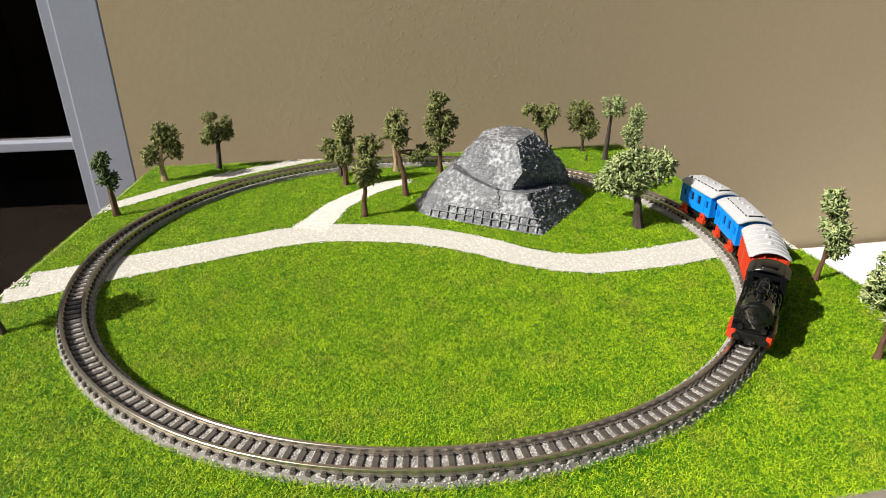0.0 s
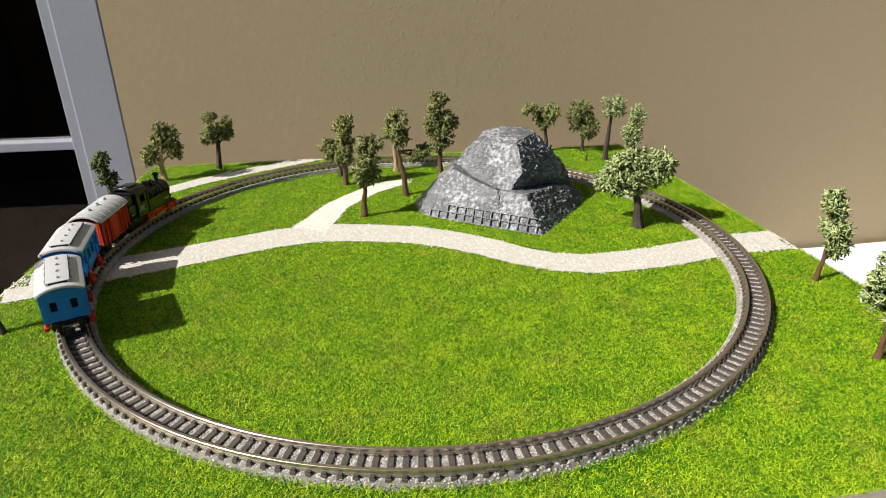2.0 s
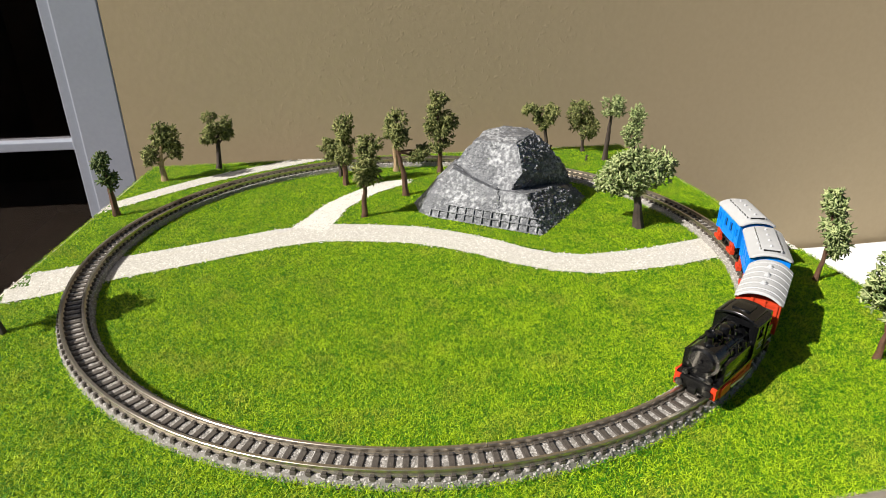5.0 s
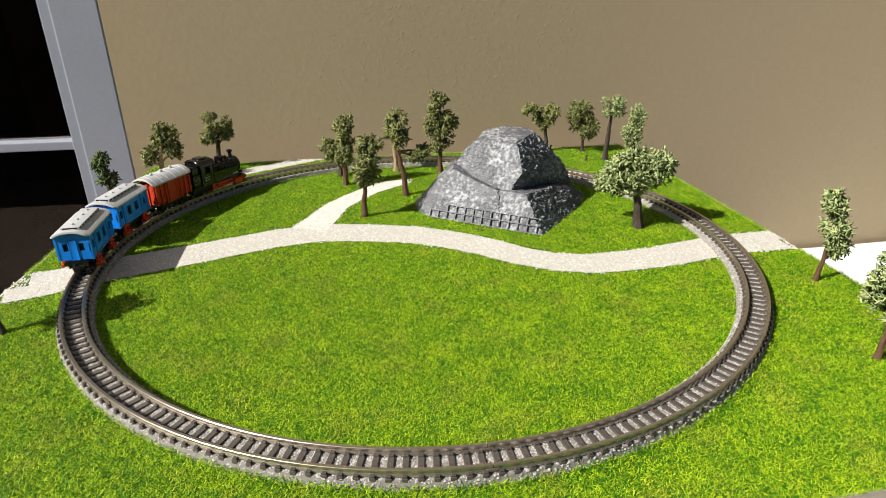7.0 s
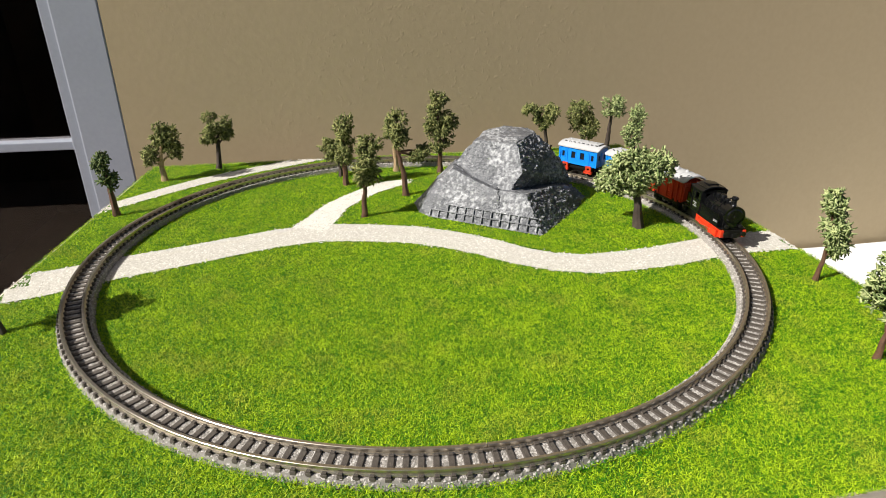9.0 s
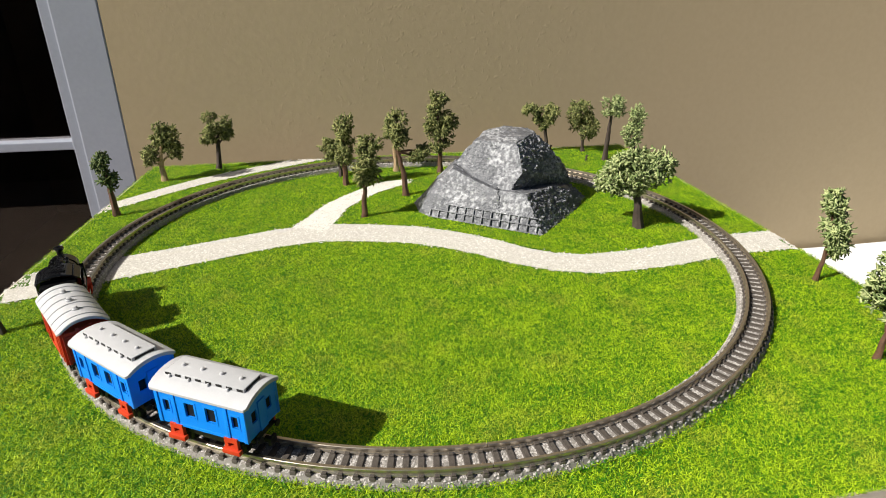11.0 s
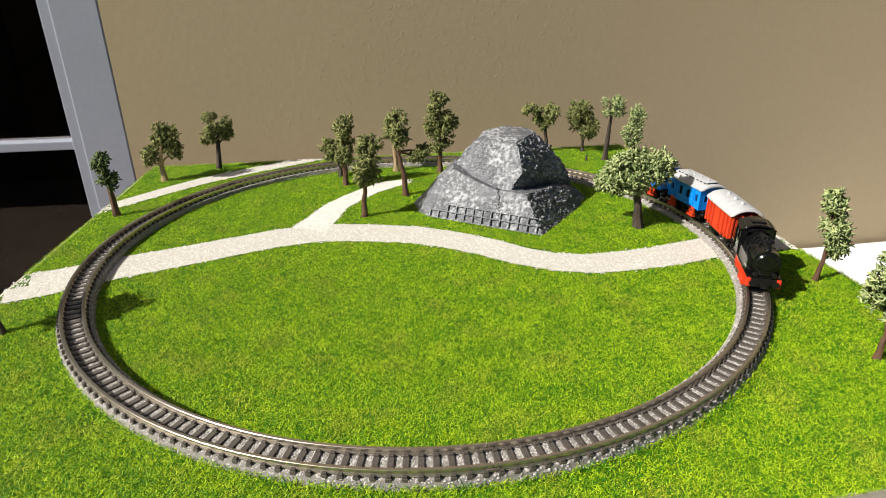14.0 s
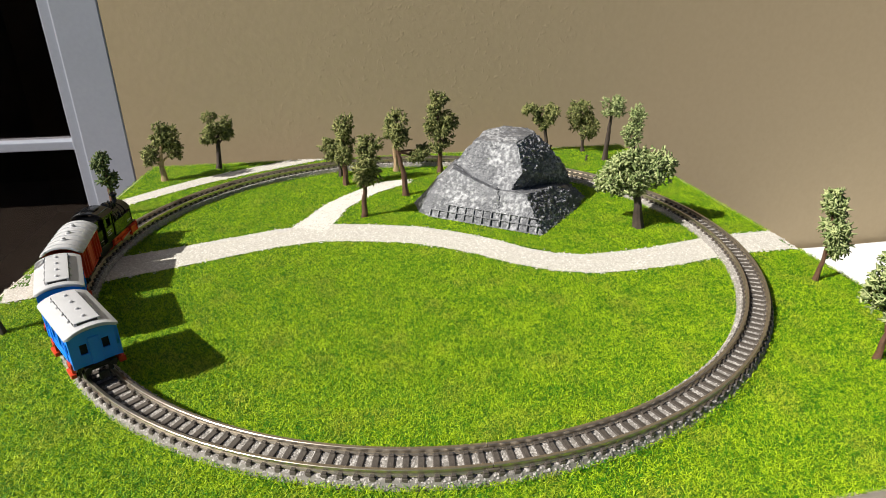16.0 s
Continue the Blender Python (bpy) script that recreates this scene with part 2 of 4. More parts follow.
PATH_MAIN = [(-225.0, -64.6, 16.9), (-190.0, -46.9, 16.0), (-163.7, -30.0, 15.0), (-137.1, -16.0, 14.6), (-110.4, -0.9, 14.1), (-88.5, 11.2, 14.1), (-63.5, 20.3, 14.7), (-36.1, 20.3, 14.2), (-5.8, 17.3, 13.6),
             (17.5, 9.2, 13.1), (37.6, -0.9, 12.6), (56.6, -14.0, 12.0), (74.6, -22.0, 12.0), (94.6, -24.5, 12.5), (115.7, -20.5, 12.5), (139.9, -14.0, 12.6), (172.5, -0.9, 13.1), (194.9, 5.1, 13.6),
             (227.4, 11.2, 14.1)]
PATH_FORK = [(-71.6, 25.4, 12.2), (-66.9, 43.9, 10.7), (-62.2, 66.6, 9.2), (-54.2, 83.2, 8.7), (-42.1, 103.2, 8.2), (-28.9, 118.0, 8.8), (-15.5, 126.5, 5.2)]
PATH_BACK = [(-227.1, 56.2, 7.1), (-214.6, 72.8, 7.2), (-204.1, 88.5, 7.7), (-189.6, 109.5, 8.2), (-174.9, 128.6, 8.3), (-156.9, 145.7, 8.3), (-138.7, 162.9, 8.3), (-109.1, 189.0, 8.9), (-85.3, 202.1, 8.4),
             (-64.4, 212.0, 6.3)]


def board():
    base = thing("railway_board", 0, 0, 0, "flat board covered with bright green grass mat", "board")
    bm = bmesh.new()
    lo = [bm.verts.new((x, y, -12)) for x, y in BOARD]
    hi = [bm.verts.new((x, y, -0.6)) for x, y in BOARD]
    bm.faces.new(lo[::-1]), bm.faces.new(hi)
    for i in range(4):
        bm.faces.new((lo[i], lo[(i + 1) % 4], hi[(i + 1) % 4], hi[i]))
    bmesh.ops.bevel(bm, geom=[e for e in bm.edges if abs(e.verts[0].co.z - e.verts[1].co.z) > 5], offset=14, segments=5, affect="EDGES")
    part("board_panel", bm, M_EDGE, base, "pale wooden panel edge")
    bm = bmesh.new()
    nx, ny = 90, 90
    grid = [[None] * (ny + 1) for _ in range(nx + 1)]
    c = [Vector((*p, 0)) for p in BOARD]
    for i in range(nx + 1):
        for j in range(ny + 1):
            u, v = 0.003 + 0.994 * i / nx, 0.003 + 0.994 * j / ny
            p = c[0].lerp(c[1], u).lerp(c[3].lerp(c[2], u), v)
            p.z = -0.35 + 0.25 * noise.noise(p * 0.03)
            grid[i][j] = bm.verts.new(p)
    for i in range(nx):
        for j in range(ny):
            bm.faces.new((grid[i][j], grid[i + 1][j], grid[i + 1][j + 1], grid[i][j + 1]))
    part("grass_backing", bm, M_SOIL, base, "green flocked mat backing")
    return base


def grass(count):
    """Loose fibres of the mat: one slim leaf each, lying mostly over."""
    px, py = rng.uniform(-236, 248, count), rng.uniform(-254, 250, count)
    near = rng.uniform(0, 1, count) < np.clip(1.25 - (py + 250) / 520, 0.35, 1)
    wob = 1.3 * np.sin(px * 0.9) * np.cos(py * 0.7) + rng.normal(0, 0.8, count)
    d = np.minimum(np.minimum(seg_dist(px, py, PATH_MAIN), seg_dist(px, py, PATH_FORK)), seg_dist(px, py, PATH_BACK))
    r = np.hypot(px, py)
    ok = near & (d + wob > 0) & inside(px, py, BOARD) & ((r < 169.2) | (r > 184.7))
    px, py = px[ok], py[ok]
    n = len(px)
    a = rng.uniform(0, 2 * np.pi, n)
    ln = rng.uniform(0.8, 1.8, n)
    up = rng.uniform(0.04, 0.7, n)
    w = rng.uniform(0.11, 0.19, n)
    dx, dy = np.cos(a), np.sin(a)
    r = np.hypot(px, py)          # the mat swells against the track
    swell = 1.7 * np.exp(-(np.maximum(r - 184.7, 0) / 2.2) ** 2) * (r > 184) + 0.7 * np.exp(-(np.maximum(169.2 - r, 0) / 1.5) ** 2) * (r < 170)
    base = np.stack([px, py, -0.35 + (0.45 + swell) * rng.uniform(0, 1, n)], 1)
    side = np.stack([-dy * w, dx * w, rng.uniform(-0.08, 0.08, n)], 1)
    tip = base + np.stack([dx * ln, dy * ln, 0.15 + ln * up], 1)
    v = np.stack([base - side, base + side, tip], 1).reshape(-1, 3)
    i = np.arange(n)[:, None] * 3
    return tagged(raw("grass", v, np.concatenate([i, i + 1, i + 2], 1), M_GRASS), "bright green short flocked grass fibres on the board", "grass", kind="stuff")


def grains(name, px, py, pz, size, material, parent=None):
    """Small five-cornered stones at the given places."""
    n = len(px)
    a = rng.uniform(0, 2 * np.pi, n)
    s = size * rng.uniform(0.6, 1.3, n)
    pts = []
    for k in range(4):
        b = a + k * np.pi / 2 + rng.uniform(-0.4, 0.4, n)
        q = s * rng.uniform(0.7, 1.2, n)
        pts.append(np.stack([px + q * np.cos(b), py + q * np.sin(b), pz - 0.2 * s], 1))
    pts.append(np.stack([px + rng.uniform(-0.3, 0.3, n) * s, py + rng.uniform(-0.3, 0.3, n) * s, pz + s * rng.uniform(0.4, 0.8, n)], 1))
    v = np.stack(pts, 1).reshape(-1, 3)
    i = np.arange(n) * 5
    f = np.concatenate([np.stack([i + k, i + (k + 1) % 4, i + 4], 1) for k in range(4)])
    return raw(name, v, f, material, parent)


def path(name, line, z, label):
    ob = thing(name, 0, 0, 0, label, "path")
    bm = bmesh.new()
    pts = []
    for (ax, ay, ah), (bx, by, bh) in zip(line, line[1:]):
        for k in range(8):
            t = k / 8
            pts.append((ax + (bx - ax) * t, ay + (by - ay) * t, ah + (bh - ah) * t))
    pts.append(line[-1])
    prev = None
    for i, (x, y, h) in enumerate(pts):
        a, b = pts[max(i - 3, 0)], pts[min(i + 3, len(pts) - 1)]
        d = Vector((b[0] - a[0], b[1] - a[1], 0)).normalized()
        nrm = Vector((-d.y, d.x, 0))
        l = Vector((x, y, z)) + nrm * (h - 0.4 + 0.7 * noise.noise((x * 0.4, y * 0.4, 3)))
        r = Vector((x, y, z)) - nrm * (h - 0.4 + 0.7 * noise.noise((x * 0.4, y * 0.4, 9)))
        row = [bm.verts.new(r), bm.verts.new((x, y, z)), bm.verts.new(l)]
        if prev:
            bm.faces.new((prev[0], row[0], row[1], prev[1]))
            bm.faces.new((prev[1], row[1], row[2], prev[2]))
        prev = row
    for v in list(bm.verts):
        if not inside(np.array([v.co.x]), np.array([v.co.y]), BOARD)[0]:
            bm.verts.remove(v)
    part("gravel_bed", bm, M_GRAVEL, ob)
    n = 60000
    px, py = rng.uniform(-236, 240, n), rng.uniform(-90, 222, n)
    wob = 1.0 * np.sin(px * 0.9) * np.cos(py * 0.7) + rng.normal(0, 0.6, n)
    r = np.hypot(px, py)
    ok = (seg_dist(px, py, line) + wob < 0.3) & inside(px, py, BOARD) & ((r < 169.0) | (r > 185.0))
    g = grains("gravel", px[ok], py[ok], np.full(ok.sum(), z), 0.62, M_GRAVEL, ob)
    tagged(g, "loose cream gravel grains", kind="stuff")
    return ob


board()
path("gravel_path", PATH_MAIN, 0.30, "winding cream gravel path across the grass")
path("gravel_path", PATH_FORK, 0.36, "short cream gravel side path ending between trees")
path("gravel_path", PATH_BACK, 0.30, "cream gravel path beside the track near the wall")
grass(1800000)


# ---- track: eight curved sections on moulded ballast ----
SECTION, FIRST, PER = 45.0, -81.1, 29


def arc_sweep(bm, prof, a0, a1, n=24):
    """Sweeps a closed profile of (radius, height) round the circle's centre."""
    rings = []
    for i in range(n + 1):
        a = radians(a0 + (a1 - a0) * i / n)
        rings.append([bm.verts.new((r * math.cos(a), r * math.sin(a), z)) for r, z in prof])
    k = len(prof)
    for p, q in zip(rings, rings[1:]):
        for i in range(k):
            bm.faces.new((p[i], p[(i + 1) % k], q[(i + 1) % k], q[i]))
    bm.faces.new(rings[0])
    bm.faces.new(rings[-1][::-1])
    return bm


def sleeper_mesh():
    bm = bmesh.new()
    box(bm, R_MID - 6.4, R_MID + 6.4, -1.05, 1.05, 2.2, 3.75, 0.25)
    for r in (R_IN, R_OUT):
        for s in (-1, 1):
            box(bm, r + s * 1.25 - 0.55, r + s * 1.25 + 0.55, -0.7, 0.7, 3.6, 4.4)
    bmesh.ops.scale(bm, vec=(U, U, U), verts=bm.verts)
    me = bpy.data.meshes.new("sleeper")
    bm.to_mesh(me)
    bm.free()
    me.materials.append(M_SLEEPER)
    return me


def track():
    me = sleeper_mesh()
    for k in range(8):
        a1 = FIRST - k * SECTION
        a0 = a1 - SECTION
        sec = thing("track_section", 0, 0, 0, "curved model track section with nickel rails on grey ballast", "track", "circle of track sections")
        bm = bmesh.new()
        arc_sweep(bm, [(169.1, -0.4), (170.1, 3.0), (183.8, 3.0), (184.8, -0.4)], a0 + 0.02, a1 - 0.02)
        part("roadbed", bm, M_BALLAST, sec, "grey moulded ballast bed")
        n = 5600
        a = np.radians(rng.uniform(a0, a1, n))
        r = rng.uniform(169.2, 184.7, n)
        z = np.clip(np.minimum((r - 169.1) / 1.1, (184.8 - r) / 1.1) * 3.3 - 0.3, -0.3, 3.0)
        tagged(grains("ballast", r * np.cos(a), r * np.sin(a), z, 0.55, M_BALLAST, sec), "grey ballast stones", kind="stuff")
        for r, nm in ((R_IN, "rail"), (R_OUT, "rail")):
            bm = bmesh.new()
            arc_sweep(bm, [(r - 0.95, 3.6), (r + 0.95, 3.6), (r + 0.95, 4.0), (r + 0.3, 4.25), (r + 0.3, 5.0), (r + 0.62, 5.2), (r + 0.62, RAIL - 0.12), (r + 0.5, RAIL),
                           (r - 0.5, RAIL), (r - 0.62, RAIL - 0.12), (r - 0.62, 5.2), (r - 0.3, 5.0), (r - 0.3, 4.25), (r - 0.95, 4.0)], a0 + 0.06, a1 - 0.06)
            part(nm, bm, M_RAIL, sec)
            bm = bmesh.new()
            box(bm, r - 1.1, r + 1.1, -2.2, 2.2, 3.7, 4.6, 0.2)
            bmesh.ops.rotate(bm, verts=bm.verts, cent=(0, 0, 0), matrix=Matrix.Rotation(radians(a0), 3, "Z"))
            part("rail_joiner", bm, M_RAILSIDE, sec)
        for i in range(PER):
            ob = new("sleeper", me)
            ob.parent = sec
            ob.matrix_basis = pose(0, 0, 0, 0, 0, a0 + (i + 0.5) * SECTION / PER)


track()


# ---- wall, window, patio, table ----
WALL_AZ = 10.7          # the wall's turn against the camera's cross direction
wx, wy = math.cos(radians(WALL_AZ)), math.sin(radians(WALL_AZ))
WALL_AT = (178.9, 280.9)


def on_wall(name, bm, material, parent=None, label=""):
    """Shapes drawn with x along the wall, y into it and z up."""
    m = Matrix.Translation((WALL_AT[0], WALL_AT[1], 0)) @ Matrix.Rotation(radians(WALL_AZ), 4, "Z")
    bmesh.ops.transform(bm, matrix=m, verts=bm.verts)
    return part(name, bm, material, parent, label, smooth=False)


FLOOR = -870.0
W_R, W_FRAME = -453.0, -499.5      # where the frame meets the wall, and its inner edge, along the wall
bm = bmesh.new()
panel(bm, -2600, 2600, FLOOR, 1900, [(-1580, W_R, FLOOR + 20, 1350)], 0, 160)
tagged(on_wall("wall_north", bm, M_WALL), "tan painted rendered outside wall with fine relief", "wall", kind="structure")

win = tagged(new("window_1"), "grey-painted framed glass door with a slim crossbar", "window", kind="structure")
bm = bmesh.new()
box(bm, W_FRAME + 9, W_R, -0.4, 60, FLOOR + 20, 1350, 1.5)
on_wall("window_frame", bm, M_FRAME, win)
bm = bmesh.new()
box(bm, W_FRAME, W_FRAME + 10, 3, 45, FLOOR + 20, 1350, 1.0)
on_wall("window_stop", bm, M_FRAME, win)
bm = bmesh.new()
box(bm, -1580, -1515, -0.4, 60, FLOOR + 20, 1350, 1.5)
on_wall("window_frame", bm, M_FRAME, win)
bm = bmesh.new()
box(bm, -1515, W_FRAME, -0.4, 60, 1300, 1350, 1.5)
on_wall("window_frame", bm, M_FRAME, win)
bm = bmesh.new()
box(bm, -1515, W_FRAME + 2, 6, 30, 8.0, 15.6, 0.8)
on_wall("crossbar", bm, M_FRAME, win)
bm = bmesh.new()
box(bm, -1515, W_FRAME + 1, 18, 22, FLOOR + 20, 1300)
pane = on_wall("pane", bm, M_GLASS, win, "dark glass pane")
pane.visible_shadow = False

bm = bmesh.new()
box(bm, -1600, 300, 160, 2400, FLOOR - 20, FLOOR + 20)
tagged(on_wall("floor", bm, M_TILE), "brown floor inside the glass door", "floor", kind="structure")
# Added room shell; its dark colour stands in for missing light behind the glass.
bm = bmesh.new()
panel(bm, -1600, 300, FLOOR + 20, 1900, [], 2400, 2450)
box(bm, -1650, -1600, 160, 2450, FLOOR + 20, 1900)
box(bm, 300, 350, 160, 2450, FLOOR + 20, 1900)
tagged(on_wall("wall_inside", bm, M_UNLIT), "added room walls behind the glass, coloured dark for an unlit interior", "wall", kind="structure")
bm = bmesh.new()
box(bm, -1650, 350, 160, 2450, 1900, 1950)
tagged(on_wall("ceiling", bm, M_UNLIT), "added room ceiling behind the glass, coloured dark for an unlit interior", "ceiling", kind="structure")

bm = bmesh.new()
bmesh.ops.create_grid(bm, x_segments=4, y_segments=4, size=60000, matrix=Matrix.Translation((0, 0, FLOOR)))
tagged(part("ground", bm, M_PAVE), "brown paved patio ground", "ground", kind="structure")


# Unseen wall, added so that the glass door mirrors something dark above the patio.
bm = bmesh.new()
box(bm, -9000, 9000, -3150, -3000, FLOOR, 400)
tagged(on_wall("glass_backdrop", bm, M_BACKDROP), "added unseen dark wall for the glass door to reflect", "wall", kind="structure")


def white_table():
    t = thing("side_table", 0, 0, 0, "white laminate table standing lower than the board", "table")
    bm = bmesh.new()
    box(bm, 64, 834, -420, -6, -170, -145.0, 2.0)
    on_wall("tabletop", bm, M_WHITE, t)
    for x in (94, 804):
        for y in (-390, -36):
            bm = bmesh.new()
            box(bm, x - 20, x + 20, y - 20, y + 20, FLOOR, -170, 2.0)
            on_wall("leg", bm, M_WHITE, t)
    return t


white_table()


def stand():
    t = thing("stand", 0, 0, 0, "dark stand carrying the railway board", "stand")
    bm = bmesh.new()
    box(bm, -150, 100, -170, 150, -40, -12, 2.0)
    part("stand_top", bm, M_STAND, t)
    for x in (-140, 90):
        for y in (-160, 140):
            bm = bmesh.new()
            box(bm, x - 12, x + 12, y - 12, y + 12, FLOOR, -40, 1.0)
            part("leg", bm, M_STAND, t)
    return t


stand()


# ---- the rock ----
def hull(pts, step, amp, seed):
    """A faceted stone block: the hull of a few corners, cut fine and roughened."""
    bm = bmesh.new()
    for p in pts:
        bm.verts.new(p)
    r = bmesh.ops.convex_hull(bm, input=bm.verts)
    bmesh.ops.delete(bm, geom=list({g for g in r["geom_interior"] + r["geom_unused"] if isinstance(g, bmesh.types.BMVert)}), context="VERTS")
    for _ in range(8):
        long = [e for e in bm.edges if e.calc_length() > step]
        if not long:
            break
        bmesh.ops.subdivide_edges(bm, edges=long, cuts=1)
        bmesh.ops.triangulate(bm, faces=bm.faces)
    bm.normal_update()
    nrm = {v: v.normal.copy() for v in bm.verts}
    for v in bm.verts:
        p = v.co + Vector((seed, 0, 0))
        k = noise.noise(p * 0.05) * 1.6 + abs(noise.noise(p * 0.14)) * 1.5 - 0.8 + (noise.noise(p * 0.42) * 0.6 + noise.noise(p * 1.0) * 0.45 + noise.noise(p * 2.1) * 0.3) * (4.2 if nrm[v].x > 0.45 else 0.6)
        v.co += nrm[v] * k * amp
        v.co.z = max(v.co.z, 0.0 if v.co.z > -1 else v.co.z)
    return bm


def join(bms):
    out = bmesh.new()
    for b in bms:
        me = bpy.data.meshes.new("t")
        b.to_mesh(me)
        b.free()
        out.from_mesh(me)
        bpy.data.meshes.remove(me)
    return out


def rock():
    t = thing("model_rock", 0, 0, 0, "grey painted model rock with a gridded retaining wall", "rock")
    toe = hull([(-8, 76, -0.5), (-4, 58, -0.5), (2.5, 49.4, -0.5), (48, 27.6, -0.5), (60, 90, -0.5), (2, 108, -0.5),
                (-2, 55, 4.4), (8, 53, 12.5), (9.3, 57.3, 22.3), (18.7, 57.6, 30.6), (43, 41.2, 21.4), (48, 38, 21.4), (10, 78, 21), (22, 84, 30), (40, 100, 24)], 1.0, 0.55, 0)
    foot = hull([(40, 31.5, -0.5), (73.8, 15.2, -0.5), (85.4, 32, -0.5), (104, 61, -0.5), (117, 90, -0.5), (96, 136, -0.5), (40, 140, -0.5),
                 (43, 41.2, 21.2), (55.7, 34.9, 21.7), (64.4, 31.2, 21.9), (86, 60, 17.6), (101, 74, 11), (104, 96, 9), (60, 100, 10), (50, 70, 17)], 1.0, 0.6, 17)
    top = hull([(20.6, 64.7, 32.5), (33, 65.9, 46.4), (37.2, 64.4, 47.7), (59, 54.4, 48.6), (61.2, 51.9, 45.5), (63.4, 43.6, 31.2), (54.6, 41.6, 19.2), (44, 47.4, 19.5),
                (41.4, 86, 49.5), (58, 98, 50), (71, 96, 49.6), (75.5, 82, 49), (90, 82, 35.5), (98.5, 88, 25), (89, 69, 22), (74, 66, 14),
                (108, 98, 8), (100, 128, 8), (30, 122, 14), (15, 80, 22)], 1.0, 0.6, 40)
    part("boulder", join([toe, foot, top]), M_ROCK, t)
    a, b = Vector((3.4, 48.7, 0)), Vector((71.6, 16.0, 0))
    d = (b - a).normalized()
    back = Vector((-d.y, d.x, 0))
    upv = back * math.cos(radians(66)) + Vector((0, 0, 1)) * math.sin(radians(66))
    out = d.cross(upv)
    m = Matrix((d, upv, out)).transposed().to_4x4()
    m.translation = a
    L = (b - a).length
    pitch = L / 12.4
    for k in range(13):
        bm = bmesh.new()
        top_z = 10.2 + 0.3 * noise.noise((k * 1.7, 0, 0)) if 1 < k < 12 else 5.2
        box(bm, k * pitch + 0.3 - 0.45, k * pitch + 0.3 + 0.45, 0, top_z, -1.5, 0.75, 0.25)
        bmesh.ops.transform(bm, matrix=m, verts=bm.verts)
        part("retaining_bar", bm, M_ROCK, t)
    for y, s0, s1 in ((0.5, 0, L - 1), (5.3, -1, L - 1), (10.0, pitch * 1.9, L - 2)):
        bm = bmesh.new()
        box(bm, s0, s1, y - 0.42, y + 0.42, -1.5, 0.6, 0.25)
        bmesh.ops.transform(bm, matrix=m, verts=bm.verts)
        part("retaining_bar", bm, M_ROCK, t)


rock()


# ---- trees ----
def sprigs(cx, cy, cz, rx, rz, n, thick=1.0):
    """Short forked lichen twigs scattered through a lump."""
    d = rng.normal(size=(n, 3))
    d /= np.linalg.norm(d, axis=1)[:, None]
    rad = rng.uniform(0.35, 1.0, n) ** 0.6
    c = np.array([cx, cy, cz]) + d * rad[:, None] * np.array([rx, rx, rz]) * 0.88
    vs, fs, off = [], [], 0
    main = d * 0.7 + rng.normal(0, 0.7, (n, 3))
    main /= np.linalg.norm(main, axis=1)[:, None]
    for piece in range(3):
        if piece == 0:
            p, q = c - main * 1.2, c + main * rng.uniform(0.3, 1.0, n)[:, None]
            w0, w1 = 0.62, 0.52
        else:
            tw = main + rng.normal(0, 0.75, (n, 3))
            tw /= np.linalg.norm(tw, axis=1)[:, None]
            p = c + main * 0.4
            q = p + tw * rng.uniform(1.3, 2.8, n)[:, None]
            w0, w1 = 0.52, 0.32
        ax = q - p
        ax /= np.linalg.norm(ax, axis=1)[:, None]
        s1 = np.cross(ax, rng.normal(size=(n, 3)))
        s1 /= np.linalg.norm(s1, axis=1)[:, None]
        s2 = np.cross(ax, s1)
        ring = []
        for base, w in ((p, w0), (q, w1)):
            for k in range(3):
                a = 2 * np.pi * k / 3
                ring.append(base + (s1 * np.cos(a) + s2 * np.sin(a)) * w * thick)
        v = np.stack(ring, 1).reshape(-1, 3)
        i = off + np.arange(n)[:, None] * 6
        for tri in ((0, 1, 4), (0, 4, 3), (1, 2, 5), (1, 5, 4), (2, 0, 3), (2, 3, 5), (3, 4, 5)):
            fs.append(np.concatenate([i + tri[0], i + tri[1], i + tri[2]], 1))
        vs.append(v)
        off += len(v)
    return np.concatenate(vs), np.concatenate(fs)


